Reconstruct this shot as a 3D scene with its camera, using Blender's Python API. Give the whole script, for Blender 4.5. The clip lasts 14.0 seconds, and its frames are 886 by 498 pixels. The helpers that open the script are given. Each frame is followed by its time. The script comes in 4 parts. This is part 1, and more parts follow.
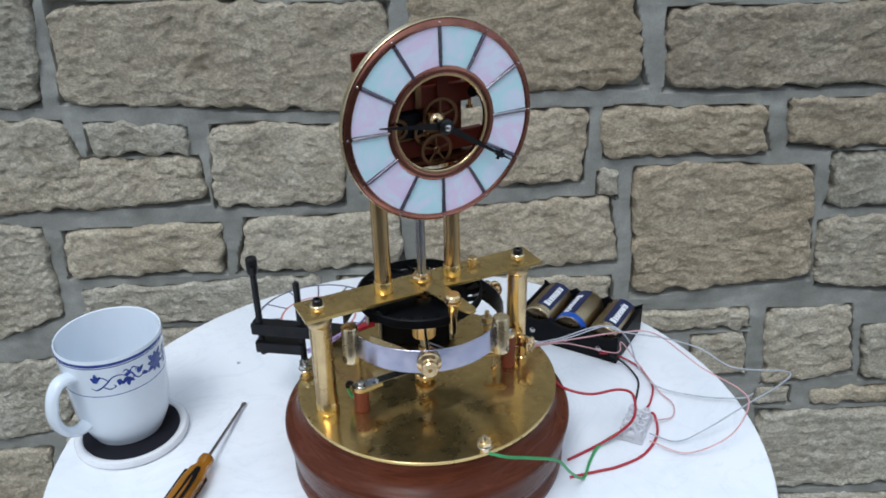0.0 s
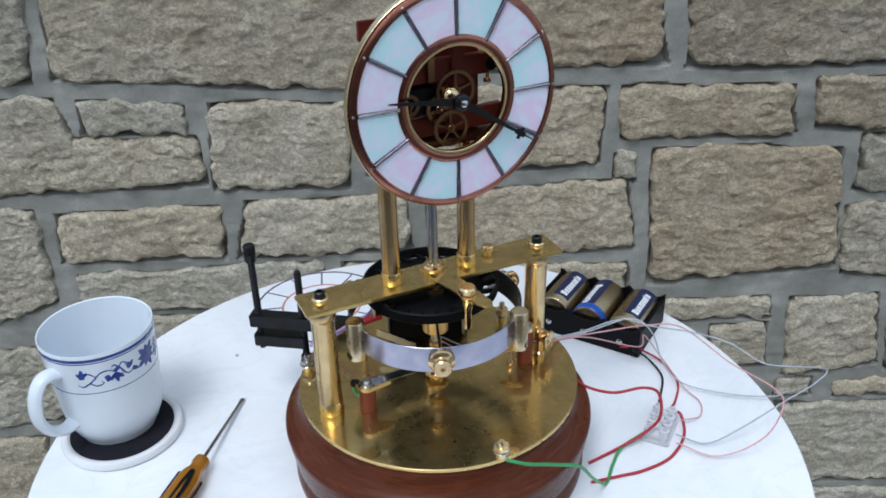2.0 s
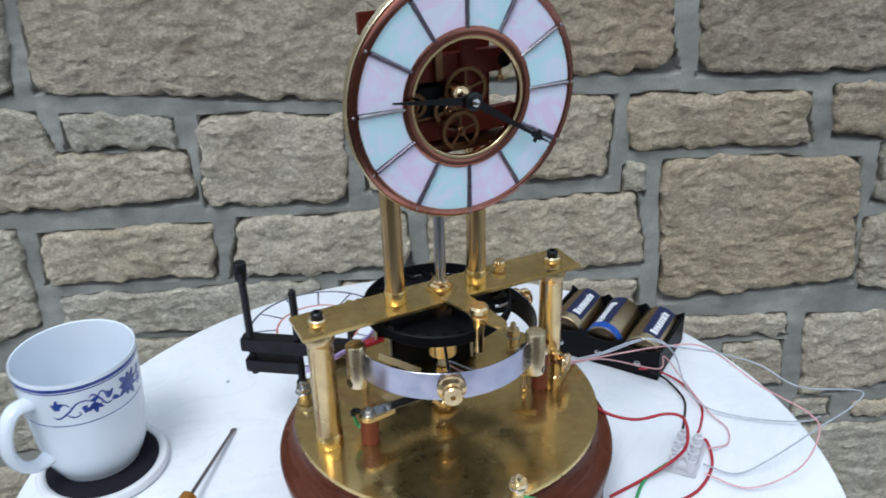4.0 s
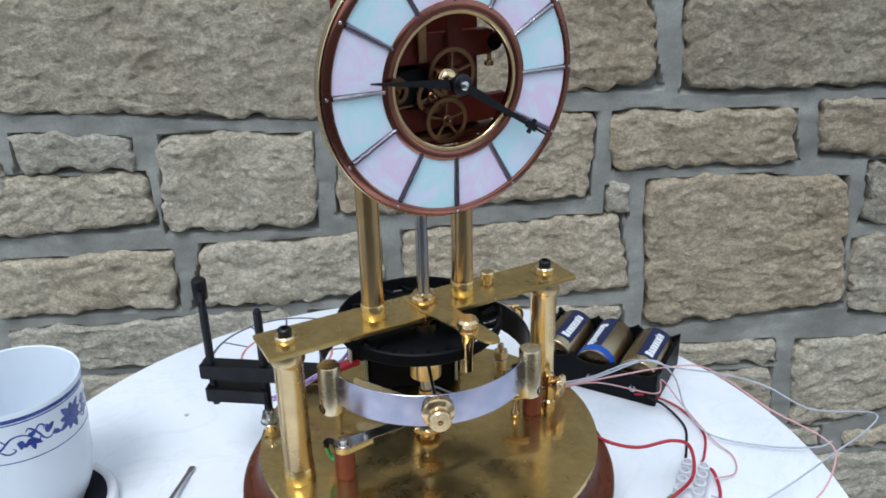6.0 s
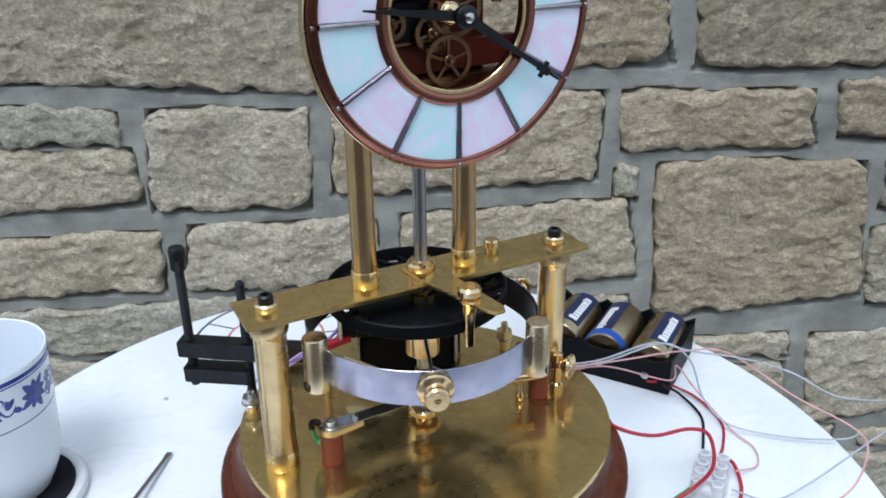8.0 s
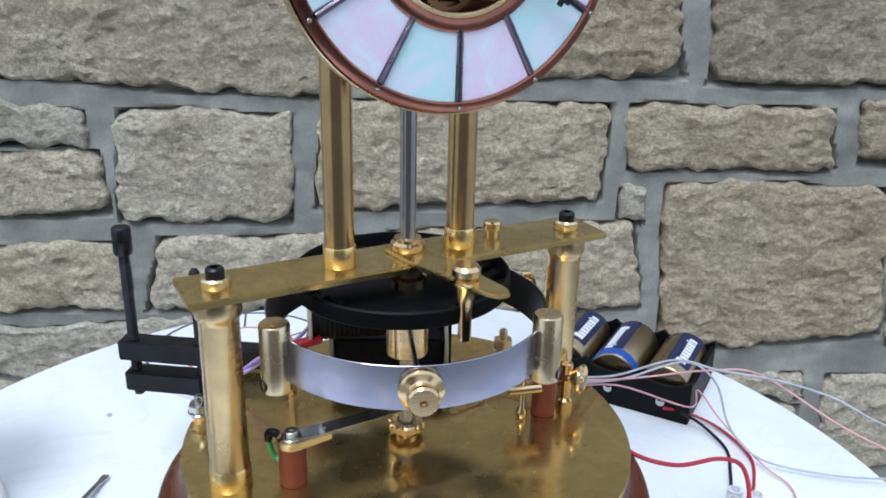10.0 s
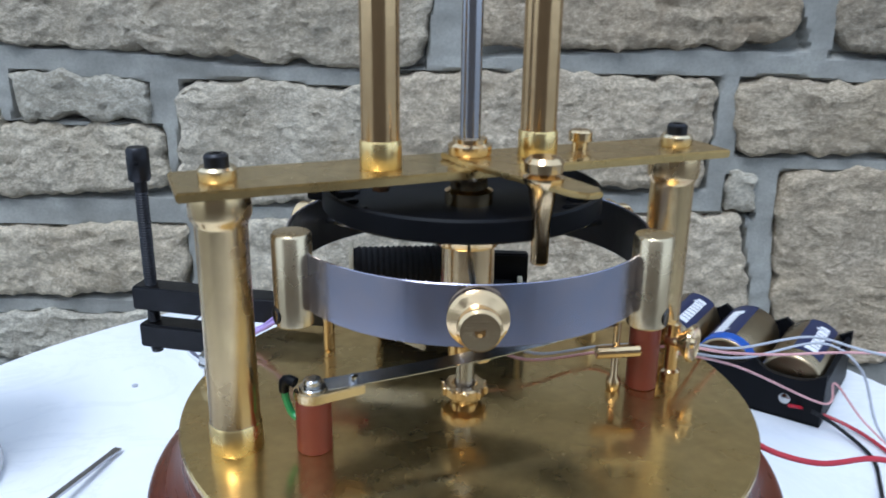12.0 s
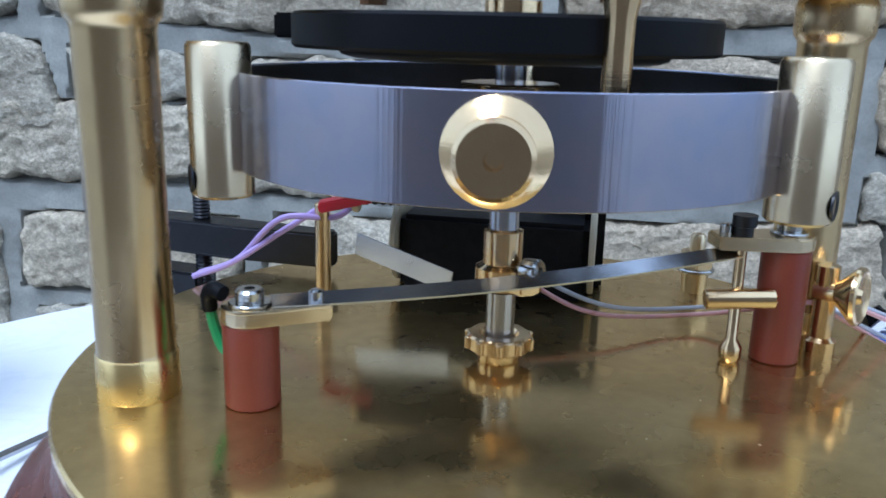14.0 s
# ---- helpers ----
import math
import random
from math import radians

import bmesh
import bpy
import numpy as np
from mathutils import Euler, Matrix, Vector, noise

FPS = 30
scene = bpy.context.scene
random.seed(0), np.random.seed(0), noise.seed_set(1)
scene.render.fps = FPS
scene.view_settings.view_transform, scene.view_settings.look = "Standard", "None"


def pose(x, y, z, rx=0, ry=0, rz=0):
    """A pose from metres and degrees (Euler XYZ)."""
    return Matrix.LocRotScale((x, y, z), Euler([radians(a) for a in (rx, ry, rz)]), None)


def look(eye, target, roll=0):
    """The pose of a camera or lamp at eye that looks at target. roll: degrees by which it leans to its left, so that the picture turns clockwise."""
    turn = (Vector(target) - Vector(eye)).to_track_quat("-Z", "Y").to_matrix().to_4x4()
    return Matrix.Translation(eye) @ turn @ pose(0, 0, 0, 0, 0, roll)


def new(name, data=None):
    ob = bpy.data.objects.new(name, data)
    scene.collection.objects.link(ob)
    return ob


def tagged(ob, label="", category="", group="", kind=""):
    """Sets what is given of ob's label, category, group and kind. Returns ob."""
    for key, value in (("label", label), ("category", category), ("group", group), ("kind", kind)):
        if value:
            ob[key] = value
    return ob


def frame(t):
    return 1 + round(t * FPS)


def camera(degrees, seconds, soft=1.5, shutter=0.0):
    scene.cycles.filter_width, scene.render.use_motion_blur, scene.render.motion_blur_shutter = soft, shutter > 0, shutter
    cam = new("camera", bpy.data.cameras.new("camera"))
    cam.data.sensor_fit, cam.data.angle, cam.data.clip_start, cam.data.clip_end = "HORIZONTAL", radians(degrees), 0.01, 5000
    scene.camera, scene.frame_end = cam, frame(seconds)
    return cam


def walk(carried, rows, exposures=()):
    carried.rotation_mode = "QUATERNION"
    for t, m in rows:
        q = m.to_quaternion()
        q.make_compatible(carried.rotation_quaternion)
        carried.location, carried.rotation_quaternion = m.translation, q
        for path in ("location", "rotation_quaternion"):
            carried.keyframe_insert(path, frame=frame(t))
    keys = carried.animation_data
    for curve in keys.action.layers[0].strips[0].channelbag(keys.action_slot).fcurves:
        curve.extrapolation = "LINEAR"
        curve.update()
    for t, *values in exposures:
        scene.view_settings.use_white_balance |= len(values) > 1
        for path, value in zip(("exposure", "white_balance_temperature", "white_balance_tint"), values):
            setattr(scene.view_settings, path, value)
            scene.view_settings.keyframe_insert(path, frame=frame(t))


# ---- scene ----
cam = camera(56.00, 14.0, soft=1.7, shutter=0.5)
PATH = [
    (0, (0.02314, -0.56325, 0.48166), (0.0033, 1.2181, -0.4274), -1.40),
    (0.5, (0.02101, -0.55373, 0.47898), (-0.0235, 1.2224, -0.4395), -1.61),
    (1, (0.02054, -0.54181, 0.47511), (-0.0196, 1.2327, -0.4467), -1.58),
    (1.5, (0.01896, -0.52837, 0.46923), (-0.0187, 1.2394, -0.4655), -1.68),
    (2, (0.01620, -0.51572, 0.46235), (-0.0147, 1.2453, -0.4853), -1.39),
    (2.5, (0.01241, -0.50427, 0.45467), (-0.0337, 1.2537, -0.4979), -1.61),
    (3, (0.01041, -0.49599, 0.45027), (-0.0557, 1.2730, -0.4805), -2.03),
    (3.5, (0.00811, -0.48449, 0.44362), (-0.0454, 1.2927, -0.4722), -1.65),
    (4, (0.00729, -0.47339, 0.43679), (-0.0120, 1.3096, -0.4691), -1.67),
    (4.2, (0.00669, -0.46696, 0.43277), (0.0244, 1.3260, -0.4533), -1.46),
    (6.3, (-0.00191, -0.42971, 0.38969), (0.0731, 1.3939, -0.4282), -1.00),
    (6.5, (-0.00150, -0.42663, 0.38571), (0.0919, 1.3962, -0.4319), -0.83),
    (7, (-0.00217, -0.41714, 0.37641), (0.0842, 1.3984, -0.4581), -0.60),
    (7.5, (-0.00126, -0.40695, 0.36577), (0.0560, 1.4073, -0.4740), -0.73),
    (8, (-0.00066, -0.40019, 0.35874), (0.0566, 1.4247, -0.4577), -0.53),
    (10.3, (0.00043, -0.33472, 0.28709), (0.0907, 1.5458, -0.3879), 1.98),
    (10.5, (0.00084, -0.32829, 0.27984), (0.0928, 1.5569, -0.3817), 2.37),
    (11, (0.00538, -0.31316, 0.26003), (0.0542, 1.5664, -0.4217), 1.83),
    (11.5, (0.00623, -0.30013, 0.24820), (-0.0105, 1.5906, -0.4035), 1.32),
    (12, (0.00990, -0.28184, 0.22715), (-0.1158, 1.6133, -0.3994), 0.70),
    (12.5, (0.01595, -0.26306, 0.20457), (-0.1816, 1.6394, -0.3800), 1.26),
    (13, (0.01940, -0.23561, 0.17996), (-0.2253, 1.6752, -0.3575), 1.49),
    (13.5, (0.01780, -0.21208, 0.16548), (-0.2924, 1.6890, -0.3727), 2.05),
    (14, (0.02219, -0.19468, 0.15341), (-0.3390, 1.7063, -0.3524), 1.46),
]
walk(cam, [(t, look(eye, target, roll)) for t, eye, target, roll in PATH],
     [(0, 0.01, 6150, 11), (3, 0.10, 6150, 11), (7, 0.24, 6100, 11), (11, 0.40, 5850, 12), (12, 0.41, 5650, 12), (12.5, 0.52, 5550, 12), (14, 0.58, 5200, 12)])

# ---- light ----
world = bpy.data.worlds.new("overcast_sky")
scene.world = world
world.use_nodes = True
wn = world.node_tree
sky = wn.nodes.new("ShaderNodeTexSky")
sky.sky_type = "NISHITA"
sky.sun_disc = False
sky.sun_elevation, sky.sun_rotation = radians(60), radians(204)
sky.air_density, sky.dust_density, sky.ozone_density = 1.0, 4.0, 1.0
soften = wn.nodes.new("ShaderNodeMixRGB")
soften.inputs[0].default_value = 0.8
soften.inputs[2].default_value = (6.6, 7.8, 8.9, 1)
wn.links.new(sky.outputs[0], soften.inputs[1])
wn.links.new(soften.outputs[0], wn.nodes["Background"].inputs[0])
wn.nodes["Background"].inputs[1].default_value = 0.12

sun_data = bpy.data.lights.new("sun", "SUN")
sun_data.energy, sun_data.angle, sun_data.color = 1.5, radians(25), (0.95, 1.0, 1.0)
sun = new("sun", sun_data)
sun.matrix_world = look((-0.50, -1.15, 2.2), (0, 0, 0))


# ---- materials ----
def material(name, rough=0.5, metal=0.0, color=(0.5, 0.5, 0.5)):
    m = bpy.data.materials.new(name)
    m.use_nodes = True
    b = m.node_tree.nodes["Principled BSDF"]
    b.inputs["Base Color"].default_value = (*color, 1)
    b.inputs["Roughness"].default_value = rough
    b.inputs["Metallic"].default_value = metal
    return m, m.node_tree, b


def coords(nt, scale=(1, 1, 1), space="Object"):
    tc = nt.nodes.new("ShaderNodeTexCoord")
    mp = nt.nodes.new("ShaderNodeMapping")
    mp.inputs["Scale"].default_value = scale
    nt.links.new(tc.outputs[space], mp.inputs[0])
    return mp.outputs[0]


def noise_tex(nt, vec, scale, detail=4, rough=0.55, distortion=0.0):
    n = nt.nodes.new("ShaderNodeTexNoise")
    n.inputs["Scale"].default_value, n.inputs["Detail"].default_value = scale, detail
    n.inputs["Roughness"].default_value, n.inputs["Distortion"].default_value = rough, distortion
    nt.links.new(vec, n.inputs["Vector"])
    return n.outputs["Fac"]


def ramp(nt, fac, *stops):
    r = nt.nodes.new("ShaderNodeValToRGB")
    while len(r.color_ramp.elements) < len(stops):
        r.color_ramp.elements.new(0.5)
    for e, (p, c) in zip(r.color_ramp.elements, stops):
        e.position = p
        e.color = (*c, 1) if isinstance(c, tuple) else (c, c, c, 1)
    nt.links.new(fac, r.inputs[0])
    return r.outputs[0]


def mix(nt, fac, a, b, kind="MIX"):
    n = nt.nodes.new("ShaderNodeMixRGB")
    n.blend_type = kind
    for k, v in ((0, fac), (1, a), (2, b)):
        if hasattr(v, "is_linked"):
            nt.links.new(v, n.inputs[k])
        elif isinstance(v, tuple):
            n.inputs[k].default_value = (*v, 1)
        else:
            n.inputs[k].default_value = v
    return n.outputs[0]


def bump(nt, b, height, strength=0.3, distance=0.001):
    n = nt.nodes.new("ShaderNodeBump")
    n.inputs["Strength"].default_value, n.inputs["Distance"].default_value = strength, distance
    nt.links.new(height, n.inputs["Height"])
    nt.links.new(n.outputs[0], b.inputs["Normal"])


def metal_finish(name, color, rough, spread=0.12, tarnish=None, grain=(60, 60, 60), amount=0.08):
    m, nt, b = material(name, rough, 1.0, color)
    v = coords(nt)
    n1 = noise_tex(nt, v, 45, 5, 0.6)
    n2 = noise_tex(nt, coords(nt, grain), 12, 3, 0.6)
    nt.links.new(mix(nt, ramp(nt, n1, (0.35, 0.0), (0.75, 1.0)), color, tarnish or tuple(c * 0.75 for c in color)), b.inputs["Base Color"])
    nt.links.new(ramp(nt, n1, (0.3, max(rough - spread, 0.02)), (0.75, rough + spread)), b.inputs["Roughness"])
    bump(nt, b, n2, amount, 0.0003)
    return m


BRASS = metal_finish("polished_brass", (0.80, 0.60, 0.34), 0.16, 0.07, (0.60, 0.42, 0.23), (2, 2, 260), 0.10)
BRASS_DULL = metal_finish("drawn_brass", (0.74, 0.52, 0.27), 0.19, 0.08, (0.50, 0.33, 0.17), (2, 2, 700), 0.08)


def make_plate():
    """Polished sheet brass with smudges, hazy patches and specks of dust."""
    m, nt, b = material("brass_plate", 0.2, 1.0)
    v = coords(nt)
    smudge = noise_tex(nt, v, 16, 5, 0.6, 1.2)
    cloud = noise_tex(nt, v, 60, 4, 0.6)
    dust = noise_tex(nt, v, 700, 1, 0.4)
    c = mix(nt, ramp(nt, smudge, (0.35, 0.0), (0.7, 1.0)), (0.68, 0.495, 0.22), (0.53, 0.38, 0.155))
    speck = ramp(nt, dust, (0.80, 0.0), (0.84, 1.0))
    nt.links.new(mix(nt, speck, c, (0.76, 0.66, 0.46)), b.inputs["Base Color"])
    r = mix(nt, 0.4, ramp(nt, smudge, (0.3, 0.08), (0.7, 0.20)), ramp(nt, cloud, (0.3, 0.09), (0.7, 0.18)))
    nt.links.new(mix(nt, speck, r, (0.6, 0.6, 0.6)), b.inputs["Roughness"])
    bump(nt, b, cloud, 0.05, 0.0003)
    haze = nt.nodes.new("ShaderNodeBsdfPrincipled")
    haze.inputs["Metallic"].default_value = 1.0
    haze.inputs["Roughness"].default_value = 0.42
    nt.links.new(c, haze.inputs["Base Color"])
    film = nt.nodes.new("ShaderNodeMixShader")
    nt.links.new(ramp(nt, cloud, (0.3, 0.20), (0.7, 0.38)), film.inputs[0])
    nt.links.new(b.outputs[0], film.inputs[1])
    nt.links.new(haze.outputs[0], film.inputs[2])
    nt.links.new(film.outputs[0], nt.nodes["Material Output"].inputs[0])
    return m


BRASS_PLATE = make_plate()
BRASS_TURNED = metal_finish("turned_brass", (0.72, 0.54, 0.28), 0.26, 0.08, (0.46, 0.33, 0.19), (2, 2, 700), 0.08)
# brass for the feet: reflected yellow of the plate painted in as brighter colour
BRASS_GLEAM = metal_finish("yellow_brass_gleam", (0.90, 0.68, 0.30), 0.28, 0.06, (0.78, 0.56, 0.24), (2, 2, 260), 0.1)
BRASS_PALE = metal_finish("pale_brass", (0.80, 0.65, 0.42), 0.26, 0.08, (0.62, 0.50, 0.32), (2, 2, 600), 0.06)
COPPER = metal_finish("copper_foil", (0.34, 0.14, 0.10), 0.25, 0.1, (0.16, 0.06, 0.05))
LEAD = metal_finish("solder_line", (0.24, 0.21, 0.25), 0.3, 0.12, (0.12, 0.09, 0.13), (200, 200, 200), 0.5)
SOLDER = metal_finish("bright_solder", (0.58, 0.55, 0.54), 0.24, 0.12, (0.20, 0.16, 0.19), (150, 150, 150), 0.6)
STEEL = metal_finish("ground_steel", (0.50, 0.50, 0.53), 0.22, 0.08, (0.38, 0.38, 0.42), (60, 60, 2), 0.1)
# balance ring steel: lilac and blue reflections are painted into its colours
BAND_STEEL = metal_finish("steel_band_tinted_reflection", (0.50, 0.465, 0.54), 0.22, 0.08, (0.28, 0.32, 0.45), (30, 30, 0.6), 0.35)
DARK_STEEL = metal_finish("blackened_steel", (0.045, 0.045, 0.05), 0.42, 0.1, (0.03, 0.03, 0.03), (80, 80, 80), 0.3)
NICKEL = metal_finish("nickel_screw", (0.55, 0.54, 0.52), 0.18, 0.06)
GEAR_BRASS = metal_finish("aged_gear_brass", (0.24, 0.135, 0.07), 0.36, 0.1, (0.13, 0.065, 0.036))


def plastic(name, color, rough=0.45, vary=0.8, bumpy=0.1, scale=60):
    m, nt, b = material(name, rough, 0.0, color)
    n = noise_tex(nt, coords(nt), scale, 4)
    nt.links.new(mix(nt, ramp(nt, n, (0.3, 0.0), (0.7, 1.0)), color, tuple(c * vary for c in color)), b.inputs["Base Color"])
    bump(nt, b, n, bumpy, 0.0004)
    if max(color) < 0.05:
        b.inputs["Specular IOR Level"].default_value = 0.14
    return m


BLACK = plastic("black_moulding", (0.0042, 0.0045, 0.0062), 0.5, 0.6)
BLACK_MATT = plastic("black_winding", (0.012, 0.012, 0.014), 0.6, 0.6, 0.5, 300)
FELT = plastic("black_cork_pad", (0.02, 0.019, 0.026), 0.95, 0.6, 0.8, 900)
RED_POST = plastic("red_fibre_rod", (0.19, 0.034, 0.018), 0.38, 0.75)
OXIDE = plastic("oxide_red_paint", (0.13, 0.022, 0.012), 0.5, 0.65, 0.2, 80)
OXIDE.node_tree.nodes["Principled BSDF"].inputs["Specular IOR Level"].default_value = 0.2
CREAM = plastic("cream_cheek", (0.55, 0.48, 0.34), 0.55)
WHITE_GLAZE = plastic("white_glazed_clay", (0.80, 0.80, 0.82), 0.25, 0.93, 0.02)
CHINA = plastic("blue_white_china", (0.74, 0.79, 0.85), 0.1, 0.96, 0.01, 30)
COBALT = plastic("cobalt_glaze", (0.035, 0.075, 0.36), 0.15, 0.45, 0.0, 260)
WIRE_RED = plastic("red_insulation", (0.42, 0.015, 0.03), 0.4)
WIRE_BLACK = plastic("black_insulation", (0.015, 0.015, 0.016), 0.4)
WIRE_GREEN = plastic("green_insulation", (0.04, 0.32, 0.10), 0.4)
WIRE_PINK = plastic("pink_insulation", (0.68, 0.36, 0.36), 0.4)
WIRE_GREY = plastic("grey_insulation", (0.45, 0.47, 0.52), 0.4)
WIRE_PALE = plastic("pale_insulation", (0.66, 0.60, 0.62), 0.4)
WIRE_VIOLET = plastic("violet_insulation", (0.42, 0.30, 0.62), 0.4)
CELL_GOLD = metal_finish("gold_cell_jacket", (0.40, 0.31, 0.19), 0.32, 0.08)
CELL_NAVY = plastic("navy_cell_jacket", (0.015, 0.022, 0.075), 0.3, 0.7)
CELL_BLUE = plastic("blue_cell_jacket", (0.015, 0.09, 0.42), 0.3, 0.8)
INK_WHITE = plastic("white_print", (0.78, 0.78, 0.80), 0.4, 0.96)
INK_BLACK = plastic("dark_print", (0.10, 0.10, 0.14), 0.5)
PAPER_WHITE = plastic("white_card", (0.74, 0.75, 0.80), 0.6, 0.95)
PINK_RING = plastic("pink_print", (0.55, 0.22, 0.18), 0.5, 0.8)


def make_wood():
    m, nt, b = material("polished_mahogany", 0.28)
    v = coords(nt, (1, 1, 7))
    n = noise_tex(nt, v, 22, 6, 0.6, 0.6)
    f = noise_tex(nt, coords(nt, (4, 4, 60)), 20, 3)
    c = ramp(nt, n, (0.25, (0.055, 0.013, 0.006)), (0.5, (0.098, 0.025, 0.011)), (0.75, (0.15, 0.043, 0.018)))
    nt.links.new(mix(nt, 0.35, c, ramp(nt, f, (0.4, (0.05, 0.014, 0.008)), (0.65, (0.11, 0.034, 0.017)))), b.inputs["Base Color"])
    nt.links.new(ramp(nt, n, (0.3, 0.20), (0.7, 0.34)), b.inputs["Roughness"])
    b.inputs["Specular IOR Level"].default_value = 0.12
    bump(nt, b, f, 0.08, 0.0003)
    return m


def make_marble():
    m, nt, b = material("white_marble", 0.32)
    v = coords(nt)
    big = noise_tex(nt, v, 5, 6, 0.6, 1.2)
    vein = noise_tex(nt, v, 9, 8, 0.65, 2.2)
    c = ramp(nt, big, (0.35, (0.76, 0.78, 0.82)), (0.6, (0.86, 0.87, 0.90)))
    nt.links.new(mix(nt, ramp(nt, vein, (0.47, 0.0), (0.5, 0.3), (0.53, 0.0)), c, (0.68, 0.70, 0.75)), b.inputs["Base Color"])
    nt.links.new(ramp(nt, big, (0.3, 0.26), (0.7, 0.42)), b.inputs["Roughness"])
    bump(nt, b, noise_tex(nt, v, 300, 3), 0.04, 0.0003)
    return m


def make_stone():
    m, nt, b = material("quarried_sandstone", 0.92)
    v = coords(nt)
    info = nt.nodes.new("ShaderNodeObjectInfo")
    big = noise_tex(nt, v, 9, 5, 0.6, 0.4)
    mid = noise_tex(nt, v, 60, 6, 0.7)
    fine = noise_tex(nt, v, 420, 4, 0.7)
    grit = noise_tex(nt, coords(nt, (1, 1, 1.4)), 210, 6, 0.8, 0.3)
    streak = noise_tex(nt, coords(nt, (1, 1, 2.6)), 34, 7, 0.72, 0.6)
    c = ramp(nt, big, (0.3, (0.54, 0.47, 0.355)), (0.5, (0.70, 0.645, 0.53)), (0.72, (0.80, 0.765, 0.67)))
    c = mix(nt, ramp(nt, streak, (0.34, 0.75), (0.55, 0.0)), c, (0.34, 0.305, 0.245))
    c = mix(nt, ramp(nt, mid, (0.36, 0.5), (0.55, 0.0)), c, (0.34, 0.31, 0.26))
    c = mix(nt, ramp(nt, grit, (0.38, 0.75), (0.54, 0.0)), c, (0.28, 0.255, 0.21))
    c = mix(nt, ramp(nt, grit, (0.52, 0.0), (0.68, 0.7)), c, (0.82, 0.79, 0.71))
    c = mix(nt, ramp(nt, fine, (0.38, 0.35), (0.58, 0.0)), c, (0.28, 0.255, 0.215))
    blot = noise_tex(nt, v, 22, 4, 0.55, 0.8)
    c = mix(nt, ramp(nt, blot, (0.60, 0.0), (0.72, 0.55)), c, (0.27, 0.225, 0.165))
    warm = ramp(nt, info.outputs["Random"], (0.0, (0.91, 0.91, 0.89)), (0.45, (1.0, 0.975, 0.93)), (1.0, (1.0, 0.92, 0.81)))
    c = mix(nt, 1.0, c, warm, "MULTIPLY")
    nt.links.new(mix(nt, 1.0, c, info.outputs["Color"], "MULTIPLY"), b.inputs["Base Color"])
    both = mix(nt, 0.4, mix(nt, 0.65, mid, grit), fine)
    bump(nt, b, both, 1.0, 0.006)
    return m


def make_mortar():
    m, nt, b = material("grey_mortar", 0.95)
    v = coords(nt)
    big = noise_tex(nt, v, 14, 6, 0.6)
    fine = noise_tex(nt, v, 350, 4, 0.7)
    c = ramp(nt, big, (0.3, (0.21, 0.207, 0.185)), (0.55, (0.31, 0.305, 0.275)), (0.75, (0.43, 0.425, 0.38)))
    nt.links.new(mix(nt, ramp(nt, fine, (0.35, 0.25), (0.6, 0.0)), c, (0.13, 0.13, 0.13)), b.inputs["Base Color"])
    bump(nt, b, mix(nt, 0.4, big, fine), 0.45, 0.002)
    return m


def opal(name, color, other):
    m, nt, b = material(name, 0.2)
    n = noise_tex(nt, coords(nt), 55, 5, 0.6, 1.4)
    nt.links.new(mix(nt, ramp(nt, n, (0.42, 0.0), (0.60, 1.0)), color, other), b.inputs["Base Color"])
    b.inputs["Coat Weight"].default_value = 0.3
    b.inputs["Thin Film Thickness"].default_value = 420
    b.inputs["Thin Film IOR"].default_value = 1.6
    bump(nt, b, n, 0.08, 0.0006)
    return m


WOOD, MARBLE, STONE, MORTAR = make_wood(), make_marble(), make_stone(), make_mortar()
OPAL_PINK = opal("pink_opal_glass", (0.86, 0.70, 0.91), (0.80, 0.83, 0.96))
OPAL_BLUE = opal("blue_opal_glass", (0.60, 0.85, 0.91), (0.76, 0.82, 0.96))
AMBER, _nt, _b = material("amber_acetate", 0.12, 0.0, (0.50, 0.20, 0.014))
_b.inputs["Transmission Weight"].default_value = 0.55
_b.inputs["IOR"].default_value = 1.47
CLEAR, _nt, _b = material("clear_polythene", 0.4, 0.0, (0.86, 0.86, 0.90))
_b.inputs["Transmission Weight"].default_value = 0.35
PAVING = plastic("grey_paving", (0.24, 0.235, 0.22), 0.9, 0.7, 0.6, 12)
IRON = plastic("black_painted_iron", (0.03, 0.03, 0.03), 0.5, 0.7, 0.2)


# ---- mesh tools ----
def solid(bm_data, name, mat, smooth=True):
    me = bpy.data.meshes.new(name)
    bmesh.ops.recalc_face_normals(bm_data, faces=bm_data.faces)
    bm_data.to_mesh(me)
    bm_data.free()
    me.materials.append(mat)
    if smooth:
        me.shade_smooth()
        me.set_sharp_from_angle(angle=radians(38))
    return me


def part(name, bm, mat, parent, label="", at=None):
    ob = new(name, solid(bm, name, mat))
    ob.parent = parent
    if at is not None:
        ob.matrix_basis = at
    if label:
        ob["label"] = label
    return ob


def thing(name, bm, mat, label, category, at=None, group="", kind=""):
    ob = new(name, solid(bm, name, mat))
    if at is not None:
        ob.matrix_basis = at
    return tagged(ob, label, category, group, kind)


def empty(name, label, category, at, group=""):
    ob = new(name)
    ob.matrix_basis = at
    return tagged(ob, label, category, group)


